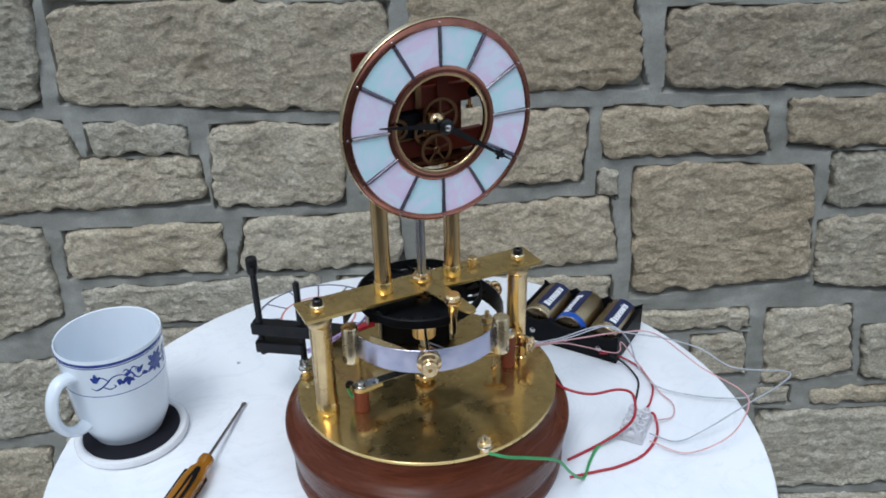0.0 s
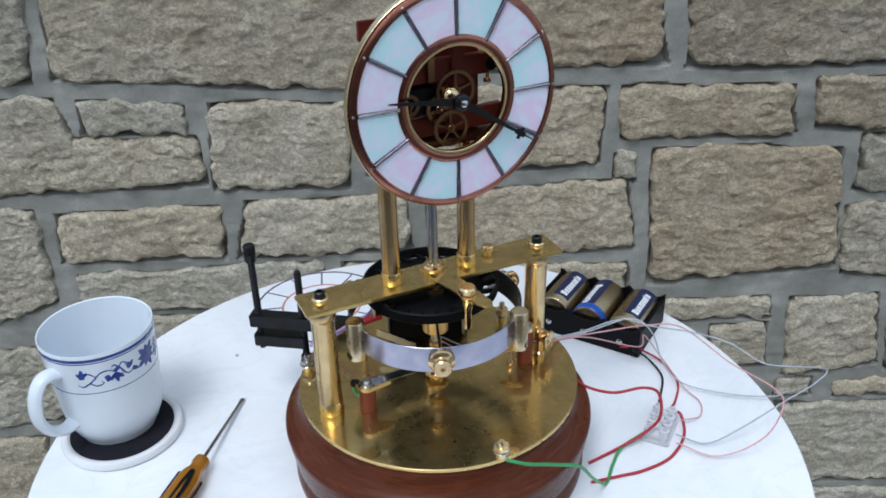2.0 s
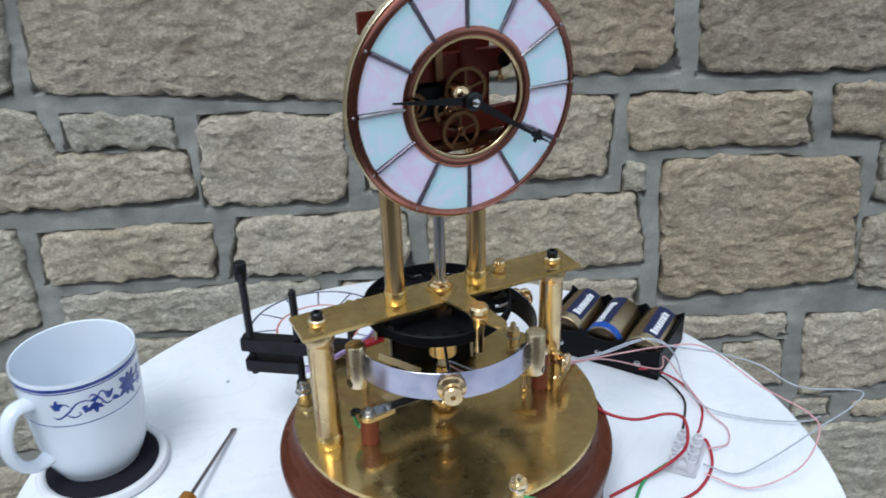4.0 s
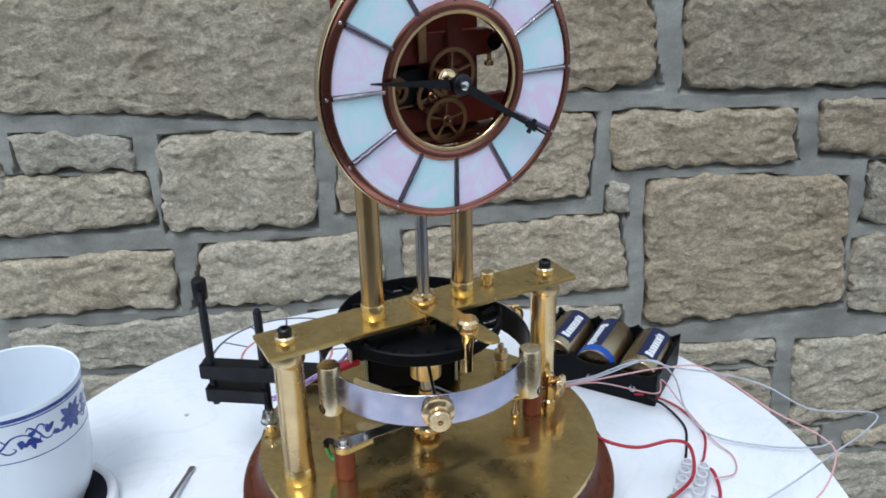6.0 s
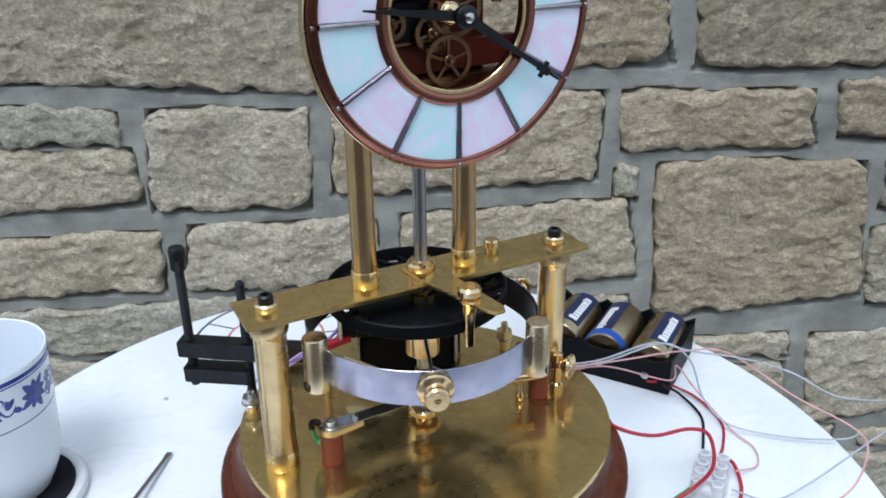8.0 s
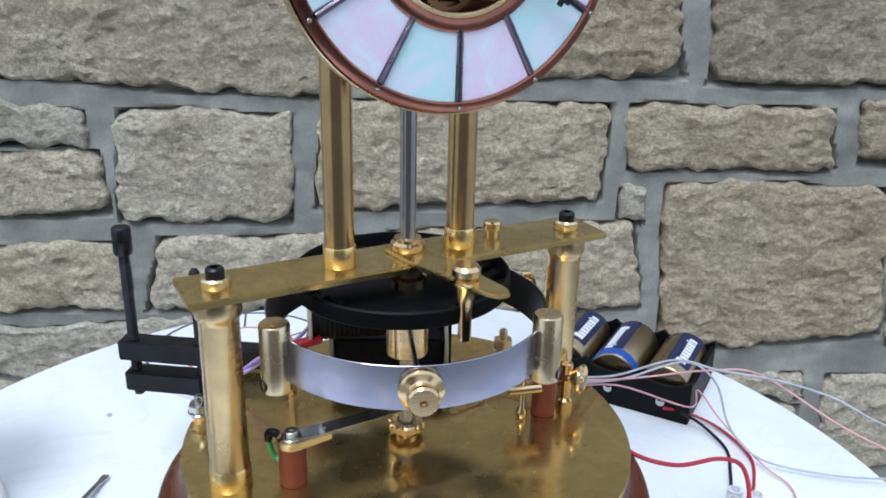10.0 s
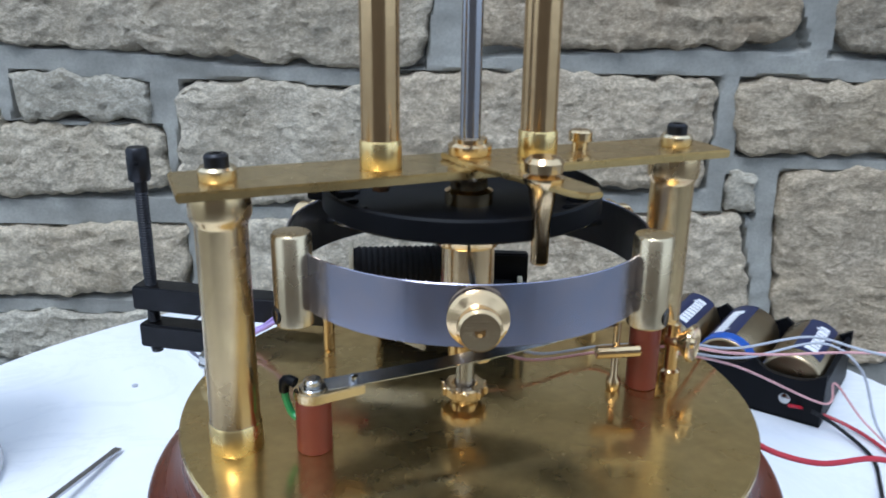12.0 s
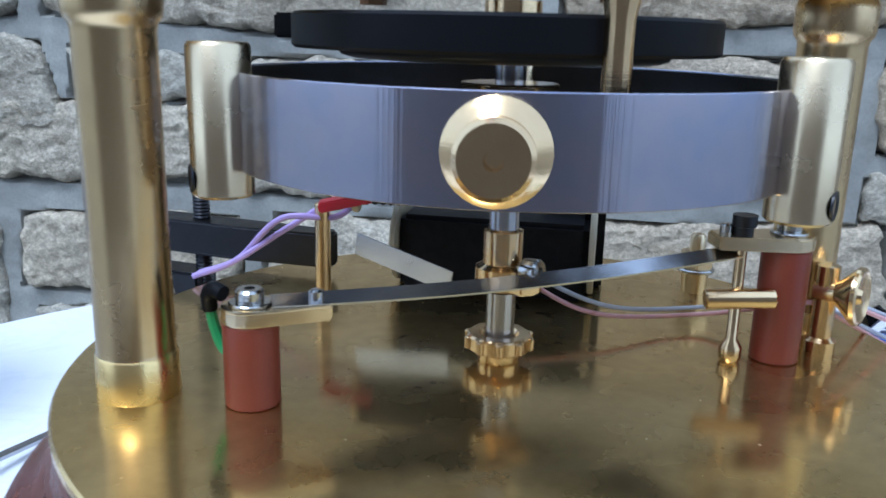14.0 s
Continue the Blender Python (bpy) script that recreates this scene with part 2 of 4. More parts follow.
def lathe(profile, seg=48, m=None, bm=None, closed=False):
    """Turns a profile of (radius, height) about z."""
    bm = bm or bmesh.new()
    m = m or Matrix()
    rings = []
    for r, z in profile:
        if r < 1e-6:
            rings.append([bm.verts.new(m @ Vector((0, 0, z)))])
        else:
            rings.append([bm.verts.new(m @ Vector((r * math.cos(2 * math.pi * k / seg), r * math.sin(2 * math.pi * k / seg), z))) for k in range(seg)])
    pairs = list(zip(rings, rings[1:]))
    if closed:
        pairs.append((rings[-1], rings[0]))
    for a, b in pairs:
        for k in range(seg):
            j = (k + 1) % seg
            if len(a) == 1 and len(b) == 1:
                continue
            if len(a) == 1:
                bm.faces.new((a[0], b[j], b[k]))
            elif len(b) == 1:
                bm.faces.new((a[k], a[j], b[0]))
            else:
                bm.faces.new((a[k], a[j], b[j], b[k]))
    return bm


def rod(r, z0, z1, seg=32, m=None, bm=None, edge=0.0004):
    e = min(edge, r * 0.4, abs(z1 - z0) * 0.3)
    return lathe([(0, z0), (r - e, z0), (r, z0 + e), (r, z1 - e), (r - e, z1), (0, z1)], seg, m, bm)


def hoop(r0, r1, z0, z1, seg=72, m=None, bm=None, edge=0.0004):
    e = min(edge, (r1 - r0) * 0.3, (z1 - z0) * 0.3)
    return lathe([(r0 + e, z0), (r1 - e, z0), (r1, z0 + e), (r1, z1 - e), (r1 - e, z1), (r0 + e, z1), (r0, z1 - e), (r0, z0 + e)], seg, m, bm, True)


def slab(points, z0, z1, m=None, bm=None, edge=0.0005):
    """A plate with a polygon outline and a fine bevel."""
    own = bmesh.new()
    low = [own.verts.new((x, y, z0)) for x, y in points]
    high = [own.verts.new((x, y, z1)) for x, y in points]
    own.faces.new(low[::-1])
    own.faces.new(high)
    for k in range(len(points)):
        j = (k + 1) % len(points)
        own.faces.new((low[k], low[j], high[j], high[k]))
    if edge:
        bmesh.ops.bevel(own, geom=own.edges[:], offset=edge, segments=2, affect="EDGES", clamp_overlap=True)
    if m is not None:
        bmesh.ops.transform(own, matrix=m, verts=own.verts)
    if bm is None:
        return own
    temp = bpy.data.meshes.new("temp")
    own.to_mesh(temp)
    own.free()
    bm.from_mesh(temp)
    bpy.data.meshes.remove(temp)
    return bm


def block(sx, sy, sz, m=None, bm=None, edge=0.0006):
    """A bevelled block standing on z = 0."""
    return slab([(-sx / 2, -sy / 2), (sx / 2, -sy / 2), (sx / 2, sy / 2), (-sx / 2, sy / 2)], 0, sz, m, bm, edge)


def smooth_path(points, steps=8):
    p = [Vector(q) for q in points]
    p = [2 * p[0] - p[1], *p, 2 * p[-1] - p[-2]]
    out = []
    for a, b, c, d in zip(p, p[1:], p[2:], p[3:]):
        for k in range(steps):
            t = k / steps
            out.append(0.5 * (2 * b + (c - a) * t + (2 * a - 5 * b + 4 * c - d) * t * t + (3 * b - a - 3 * c + d) * t ** 3))
    return out + [p[-2]]


def tube(points, r, seg=8, steps=8, bm=None):
    bm = bm or bmesh.new()
    path = smooth_path(points, steps) if steps else [Vector(q) for q in points]
    rings = []
    side = Vector((0.3, 0.2, 1))
    for k, p in enumerate(path):
        way = (path[min(k + 1, len(path) - 1)] - path[max(k - 1, 0)]).normalized()
        u = way.cross(side).normalized()
        v = way.cross(u)
        side = -v if v.dot(side) < 0 else v
        rings.append([bm.verts.new(p + r * (math.cos(2 * math.pi * i / seg) * u + math.sin(2 * math.pi * i / seg) * v)) for i in range(seg)])
    for a, b in zip(rings, rings[1:]):
        best = min(range(seg), key=lambda s: (a[0].co - b[s].co).length)
        flip = (a[1].co - b[(best + 1) % seg].co).length > (a[1].co - b[(best - 1) % seg].co).length
        order = [b[(best + (-i if flip else i)) % seg] for i in range(seg)]
        b[:] = order
        for i in range(seg):
            j = (i + 1) % seg
            bm.faces.new((a[i], a[j], b[j], b[i]))
    bm.faces.new(rings[0][::-1])
    bm.faces.new(rings[-1])
    return bm


def axis_to(direction, at):
    """Turns z into the direction and moves to a place."""
    return Matrix.Translation(at) @ Vector(direction).to_track_quat("Z", "Y").to_matrix().to_4x4()


# ---- ground, table and wall ----
WALL_Y = 0.513
bm = bmesh.new()
bmesh.ops.create_grid(bm, x_segments=24, y_segments=24, size=40, matrix=Matrix.Translation((0, 0, -0.735)))
thing("ground", bm, PAVING, "grey stone paving of a patio", "ground", kind="structure")

# unseen wall behind the camera, added to darken reflections in the brass and steel
bm = bmesh.new()
slab([(-1.5, -2.3), (1.9, -2.3), (1.9, -2.05), (-1.5, -2.05)], -0.735, 1.25, None, bm, 0)
thing("wall_house", bm, plastic("brown_render", (0.24, 0.20, 0.17), 0.9, 0.7, 0.4, 9), "plain brown wall added out of view for the metal to reflect", "wall", kind="structure")

table = empty("table", "round white marble bistro table on an iron pedestal", "table", pose(-0.0160, 0.0163, 0))
T = 0.3065
part("tabletop", lathe([(0, -0.022), (T - 0.004, -0.022), (T, -0.018), (T, -0.004), (T - 0.0012, -0.0012), (T - 0.004, 0), (0, 0)], 128), MARBLE, table, "white marble top with faint grey veins")
part("pedestal", lathe([(0, -0.71), (0.03, -0.71), (0.024, -0.6), (0.02, -0.3), (0.024, -0.06), (0.09, -0.03), (0.09, -0.022), (0, -0.022)], 32), IRON, table)
for k in range(3):
    a = 2 * math.pi * k / 3 + 0.5
    part("foot", tube([(0, 0, -0.66), (0.1 * math.cos(a), 0.1 * math.sin(a), -0.66), (0.24 * math.cos(a), 0.24 * math.sin(a), -0.72)], 0.014, 10), IRON, table)


# ---- the clock ----
TURN = 26.0
clock = empty("mechanical_clock", "brass skeleton clock on a round mahogany base, opal glass dial", "clock", pose(0, 0, 0, 0, 0, TURN))
PLATE, BRIDGE, ARM_TOP = 0.074, 0.1665, 0.1687

base = part("wooden_base", lathe([(0, 0), (0.1130, 0), (0.1142, 0.0012), (0.1146, 0.0050), (0.1138, 0.0100), (0.1126, 0.0125), (0.1124, 0.0140), (0.1136, 0.0158), (0.1150, 0.0230), (0.1166, 0.0330), (0.1180, 0.0415), (0.1186, 0.0455), (0.1183, 0.0482), (0.1170, 0.0500), (0.1150, 0.0511), (0.1118, 0.0532), (0.1086, 0.0566), (0.1062, 0.0610), (0.1048, 0.0655), (0.1044, 0.0695), (0.1036, 0.0706), (0, 0.0708)], 128, pose(0.0022, 0.0038, 0)), WOOD, clock, "turned and polished mahogany base")
PR = 0.1062
part("base_plate", lathe([(0, 0.071), (PR - 0.0006, 0.071), (PR, 0.0716), (PR, PLATE - 0.0006), (PR - 0.0006, PLATE), (0, PLATE)], 160, Matrix.Translation((0.0030, 0.0038, 0))), BRASS_PLATE, clock, "round polished brass plate")


def pillar(u, v):
    at = Matrix.Translation((u, v, 0))
    p = part("pillar", lathe([(0, PLATE + 0.0100), (0.0086, PLATE + 0.0100), (0.0084, PLATE + 0.0108), (0.0083, 0.10), (0.0083, 0.152), (0.0086, 0.1535), (0.0094, 0.1545), (0.0098, 0.156), (0.0098, 0.1615), (0.0092, 0.1634), (0, 0.1634)], 40, at), BRASS_TURNED, clock, "turned brass pillar")
    part("foot", lathe([(0, PLATE), (0.0089, PLATE), (0.0090, PLATE + 0.0004), (0.0088, PLATE + 0.0094), (0.0084, PLATE + 0.0100), (0, PLATE + 0.0100)], 40, at), BRASS_GLEAM, p, "brass pillar foot, the plate's reflection in its yellow")
    part("nut", lathe([(0, BRIDGE), (0.0056, BRIDGE), (0.006, BRIDGE + 0.0006), (0.006, BRIDGE + 0.0035), (0.0052, BRIDGE + 0.0044), (0, BRIDGE + 0.0044)], 24, Matrix.Translation((u, v, 0))), BRASS_PALE, p)
    part("screw", lathe([(0, BRIDGE + 0.0045), (0.0038, BRIDGE + 0.0045), (0.0038, BRIDGE + 0.0076), (0.003, BRIDGE + 0.0084), (0.0018, BRIDGE + 0.0084), (0.0018, BRIDGE + 0.0066), (0, BRIDGE + 0.0066)], 20, Matrix.Translation((u, v, 0))), DARK_STEEL, p, "black socket screw")


pillar(-0.0848, -0.0012)
pillar(0.085, -0.001)

bridge = part("bridge", slab([(-0.0985, -0.015), (0.0995, -0.015), (0.0995, 0.015), (-0.0985, 0.015)], 0.1635, BRIDGE), BRASS_PLATE, clock, "flat brass bridge bar")
arm_m = pose(0, 0, 0, 0, 0, -78)
part("cock_arm", slab([(-0.0080, -0.0070), (0.010, -0.0082), (0.056, -0.0054), (0.0620, -0.003), (0.0628, 0.002), (0.058, 0.0050), (0.010, 0.0082), (-0.0080, 0.0070)], 0.1666, 0.1686, arm_m), BRASS_PLATE, clock, "tapering brass arm lying across the bridge")
PU, PV = 0.0051, -0.0432
stud = part("pivot_stud", lathe([(0, 0.1425), (0.0024, 0.1425), (0.0028, 0.1430), (0.0028, 0.156), (0.0036, 0.1605), (0.0044, 0.1664), (0.0062, 0.1687), (0.0062, 0.1700), (0.0042, 0.1704), (0.0038, 0.1708), (0.0058, 0.1716), (0.0060, 0.1745), (0.0048, 0.176), (0, 0.176)], 28, Matrix.Translation((PU, PV, 0))), BRASS, clock, "turned brass stud with knurled head")
part("thumb_screw", lathe([(0, BRIDGE), (0.003, BRIDGE), (0.003, BRIDGE + 0.0022), (0.0044, BRIDGE + 0.0028), (0.0044, BRIDGE + 0.0060), (0.0035, BRIDGE + 0.0068), (0, BRIDGE + 0.0068)], 24, Matrix.Translation((0.0475, 0.0065, 0))), BRASS, clock)

for u in (-0.0320, 0.0262):
    c = part("column", lathe([(0, BRIDGE + 0.0092), (0.0064, BRIDGE + 0.0092), (0.0064, 0.268), (0, 0.268)], 48, Matrix.Translation((u, 0, 0))), BRASS_DULL, clock, "tall brass column")
    part("foot", lathe([(0, BRIDGE), (0.0068, BRIDGE), (0.0070, BRIDGE + 0.0003), (0.0070, BRIDGE + 0.0086), (0.0067, BRIDGE + 0.0092), (0, BRIDGE + 0.0092)], 48, Matrix.Translation((u, 0, 0))), BRASS_GLEAM, c, "bright brass column foot")
    part("fixing_nut", lathe([(0, 0.1585), (0.0030, 0.1585), (0.0030, 0.1605), (0.0052, 0.1607), (0.0052, 0.1634), (0, 0.1634)], 6, Matrix.Translation((u, 0, 0))), GEAR_BRASS, c)
part("drive_rod", rod(0.0036, 0.078, 0.30, 24), STEEL, clock, "thin polished steel rod")
part("collar", lathe([(0.0037, ARM_TOP), (0.0072, ARM_TOP), (0.0076, ARM_TOP + 0.0006), (0.0076, ARM_TOP + 0.0032), (0.006, ARM_TOP + 0.0042), (0.006, ARM_TOP + 0.0056), (0.0037, ARM_TOP + 0.006)], 28), BRASS, clock)

# dial
DZ, DY, DR = 0.3044, -0.0385, 0.0682
face = pose(0.0020, DY, DZ, 90, 0, 0)  # local z points to the front
dial = part("dial", hoop(0.0350, DR, -0.0062, -0.0030, 96, face), COPPER, clock, "copper-edged ring dial of opal glass")
part("outer_rim", lathe([(DR - 0.0044, -0.0030), (DR - 0.0042, 0.0004), (DR - 0.0034, 0.0010), (DR - 0.0012, 0.0006), (DR + 0.0002, -0.0006), (DR + 0.0004, -0.0070), (DR - 0.0006, -0.0076), (DR - 0.0050, -0.0076)], 96, face, None, True), COPPER, dial)
part("rim_band", hoop(DR + 0.0004, DR + 0.0012, -0.0078, -0.0022, 96, face), BRASS_PALE, dial, "brass edge band")
part("inner_rim", lathe([(0.0342, -0.0066), (0.0342, 0.0006), (0.0352, 0.0012), (0.0378, 0.0010), (0.0390, 0.0002), (0.0390, -0.0030), (0.0380, -0.0066)], 80, face, None, True), COPPER, dial)
part("inner_bezel", hoop(0.0322, 0.0343, -0.0034, 0.0004, 80, face), BRASS, dial, "bright brass bezel")
for k in range(12):
    a0, a1 = radians(30 * k + 1.2), radians(30 * k + 28.8)
    arc = [a0 + (a1 - a0) * i / 8 for i in range(9)]
    outline = [(0.0643 * math.cos(a), 0.0643 * math.sin(a)) for a in arc] + [(0.0388 * math.cos(a), 0.0388 * math.sin(a)) for a in reversed(arc)]
    part("glass_pane", slab(outline, -0.0028, -0.0002, face, None, 0.0003), OPAL_BLUE if k % 2 == 0 else OPAL_PINK, dial, "pale blue opal glass" if k % 2 == 0 else "pale pink opal glass")
for k in range(12):
    a = radians(30 * k)
    bright = k in (0, 1, 6)
    line = bmesh.new()
    path = []
    for i in range(11):
        r = 0.0380 + 0.0258 * i / 10
        path.append(face @ Vector((r * math.cos(a), r * math.sin(a), 0.0001 + 0.0002 * math.sin(i * 2.1 + k))))
    tube(path, 0.0012, 8, 0, line)
    part("lead_line", line, SOLDER if bright else LEAD, dial)
    p = face @ Vector((0.0666 * math.cos(a), 0.0666 * math.sin(a), 0.0009))
    part("solder_dot", lathe([(0, 0.0005), (0.0007, 0.0003), (0.0009, 0), (0, 0)], 10, axis_to((0, -1, 0), p)), SOLDER, dial)

# pointers: hour towards nine, minute towards four
arbor = part("hand_arbor", lathe([(0, -0.024), (0.0016, -0.024), (0.0016, 0.004), (0.0048, 0.0042), (0.0052, 0.0048), (0.0052, 0.0072), (0.0042, 0.0080), (0, 0.0082)], 24, face), DARK_STEEL, clock, "black arbor carrying both pointers")
part("arbor_tip", lathe([(0, 0.0082), (0.0024, 0.0082), (0.0022, 0.0096), (0.0012, 0.0104), (0, 0.0106)], 20, face), NICKEL, arbor)


def hand(length, angle, z, cross):
    w = 0.0013
    pts = [(-0.006, -w), (0.004, -0.0022), (length * 0.30, -0.0021), (length * 0.52, -w), (length * 0.74, -w * 0.8), (length, -0.0004), (length, 0.0004), (length * 0.74, w * 0.8), (length * 0.52, w), (length * 0.30, 0.0021), (0.004, 0.0022), (-0.006, w)]
    m = face @ pose(0, 0, z, 0, 0, angle)
    h = slab(pts, 0, 0.0009, m, None, 0.0002)
    if cross:
        slab([(length * 0.80, -0.0040), (length * 0.84, -0.0040), (length * 0.84, 0.0040), (length * 0.80, 0.0040)], -0.00005, 0.001, m, h, 0.0002)
        slab([(length * 0.76, -0.0018), (length * 0.88, -0.0018), (length * 0.88, 0.0018), (length * 0.76, 0.0018)], -0.0001, 0.0011, m, h, 0.0002)
    return h


part("hour_hand", hand(0.0470, 173, 0.0045, False), DARK_STEEL, arbor, "black hour hand")
part("minute_hand", hand(0.0590, -33, 0.0058, True), DARK_STEEL, arbor, "black minute hand with a cross tip")


# movement behind the dial
def gear(r, teeth, spokes, thick, m):
    g = bmesh.new()
    n = teeth * 2
    rr = [r if k % 2 == 0 else r - 0.0009 for k in range(n)]
    outer = [[g.verts.new(m @ Vector((rr[k] * math.cos(2 * math.pi * (k + 0.25) / n), rr[k] * math.sin(2 * math.pi * (k + 0.25) / n), z))) for k in range(n)] for z in (0, thick)]
    ri = r - 0.0026
    inner = [[g.verts.new(m @ Vector((ri * math.cos(2 * math.pi * k / n), ri * math.sin(2 * math.pi * k / n), z))) for k in range(n)] for z in (0, thick)]
    for k in range(n):
        j = (k + 1) % n
        g.faces.new((outer[0][k], outer[0][j], outer[1][j], outer[1][k]))
        g.faces.new((inner[0][k], inner[0][j], inner[1][j], inner[1][k]))
        g.faces.new((outer[1][k], outer[1][j], inner[1][j], inner[1][k]))
        g.faces.new((outer[0][k], outer[0][j], inner[0][j], inner[0][k]))
    for s in range(spokes):
        slab([(0.001, -0.0007), (ri + 0.0004, -0.0006), (ri + 0.0004, 0.0006), (0.001, 0.0007)], 0.0001, thick - 0.0001, m @ pose(0, 0, 0, 0, 0, 360 * s / spokes + 18), g, 0)
    rod(0.0028, -0.001, thick + 0.0012, 16, m, g)
    rod(0.0010, -0.012, thick + 0.004, 10, m, g)
    return g


movement = part("movement", slab([(-0.028, -0.040), (0.0285, -0.040), (0.0285, 0.040), (-0.028, 0.040)], -0.030, -0.0275, face, None, 0.0006), OXIDE, clock, "oxide-red painted clock movement")
part("upper_bar", slab([(-0.036, 0.0065), (0.0300, 0.0075), (0.0350, 0.0100), (0.0350, 0.0175), (0.0300, 0.0205), (-0.036, 0.0210)], -0.024, -0.018, face), OXIDE, movement)
part("end_block", rod(0.0046, -0.026, -0.0175, 24, face @ pose(0.0330, 0.0135, 0)), BLACK, movement)
part("adjuster", lathe([(0, 0), (0.0012, 0), (0.0012, 0.004), (0.0026, 0.0042), (0.0026, 0.0066), (0, 0.007)], 14, axis_to((0, 0, -1), face @ Vector((0.0310, 0.0080, -0.020)))), BRASS, movement)
part("lower_bar", slab([(-0.036, -0.029), (0.042, -0.027), (0.042, -0.014), (-0.036, -0.016)], -0.026, -0.020, face), OXIDE, movement)
part("back_bar", slab([(-0.0490, 0.034), (0.030, 0.034), (0.030, 0.046), (-0.0490, 0.046)], -0.034, -0.030, face), OXIDE, movement)
part("side_block", slab([(-0.036, -0.012), (-0.007, -0.012), (-0.007, 0.0045), (-0.036, 0.0045)], -0.030, -0.016, face), BLACK, movement)
part("side_plate", slab([(-0.040, -0.030), (-0.004, -0.030), (-0.004, 0.040), (-0.040, 0.040)], -0.0345, -0.031, face), OXIDE, movement)
part("front_post", slab([(0.004, 0.004), (0.0125, 0.004), (0.0125, 0.036), (0.004, 0.036)], -0.0175, -0.0150, face, None, 0.0004), OXIDE, movement)
part("strut", slab([(-0.0125, 0.008), (-0.0080, 0.008), (-0.0080, 0.036), (-0.0125, 0.036)], -0.0165, -0.0140, face, None, 0.0003), GEAR_BRASS, movement)
part("strut", slab([(-0.034, -0.0155), (-0.004, -0.0135), (-0.004, -0.0120), (-0.034, -0.0140)], -0.0195, -0.018, face, None, 0.0003), GEAR_BRASS, movement)
for (gx, gy, gz, gr, gt, gs) in ((0.0045, 0.0015, -0.0125, 0.0135, 50, 5), (0.0002, -0.0212, -0.011, 0.0120, 44, 5), (-0.0060, -0.0090, -0.0145, 0.0090, 36, 4), (-0.0260, -0.0040, -0.0145, 0.0075, 30, 4)):
    part("gear_wheel", gear(gr, gt, gs, 0.0012, face @ pose(gx, gy, gz)), GEAR_BRASS, movement, "spoked brass gear wheel")
part("cannon", lathe([(0, -0.022), (0.0056, -0.022), (0.0056, -0.008), (0.0044, -0.006), (0.0030, -0.005), (0, -0.005)], 24, face), BRASS, movement)
part("case_floor", slab([(-0.036, -0.0315), (0.036, -0.0315), (0.036, -0.0290), (-0.036, -0.0290)], -0.034, -0.012, face), GEAR_BRASS, movement)

# balance wheel: world angles less the clock's turn
RB, ZB0, ZB1 = 0.0632, 0.1252, 0.1446
wheel = part("balance_wheel", hoop(RB - 0.0006, RB, ZB0, ZB1, 120), BAND_STEEL, clock, "polished steel balance ring with brass weights")
# thin separate hoop that makes the ring's inside darker than its outside
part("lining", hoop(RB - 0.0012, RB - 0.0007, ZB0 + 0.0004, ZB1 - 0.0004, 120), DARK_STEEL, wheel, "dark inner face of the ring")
part("hub", lathe([(0.0036, 0.118), (0.0092, 0.118), (0.0096, 0.1184), (0.0096, 0.1365), (0.0112, 0.1370), (0.0114, 0.1375), (0.0114, 0.1420), (0.0110, 0.1424), (0.0036, 0.1424)], 36), BRASS, wheel, "turned brass hub")
for k in range(6):
    a = radians(-85 + 60 * k - TURN)
    d = Vector((math.cos(a), math.sin(a), 0))
    if k % 2 == 0:
        m = axis_to(d, d * RB + Vector((0, 0, 0.1352)))
        knob = part("timing_screw", lathe([(0, 0), (0.0085, 0), (0.0090, 0.0006), (0.0090, 0.0030), (0.0078, 0.0040), (0.0058, 0.0046), (0.0052, 0.0052), (0.0052, 0.0062), (0.0060, 0.0068), (0.0064, 0.0078), (0.0064, 0.0108), (0.0056, 0.0118), (0.0016, 0.0118), (0.0014, 0.0098), (0, 0.0098)], 32, m), BRASS, wheel, "brass timing screw")
        part("spoke", rod(0.0011, 0.012, RB - 0.0012, 12, axis_to(d, Vector((0, 0, 0.1355)))), STEEL, wheel)
    else:
        m = Matrix.Translation(d * (RB + 0.0025) + Vector((0, 0, 0.0012)))
        w = part("balance_weight", lathe([(0, 0.1185), (0.0058, 0.1185), (0.0064, 0.1191), (0.0064, 0.1484), (0.0058, 0.1492), (0, 0.1494)], 36, m), BRASS_PALE, wheel, "brass cylinder weight with a cross hole")
        part("set_screw", lathe([(0, 0), (0.0029, 0), (0.0029, 0.0004), (0.0022, 0.0005), (0, -0.0006)], 22, axis_to(d, d * (RB + 0.0025 + 0.00615) + Vector((0, 0, 0.1235)))), DARK_STEEL, w)

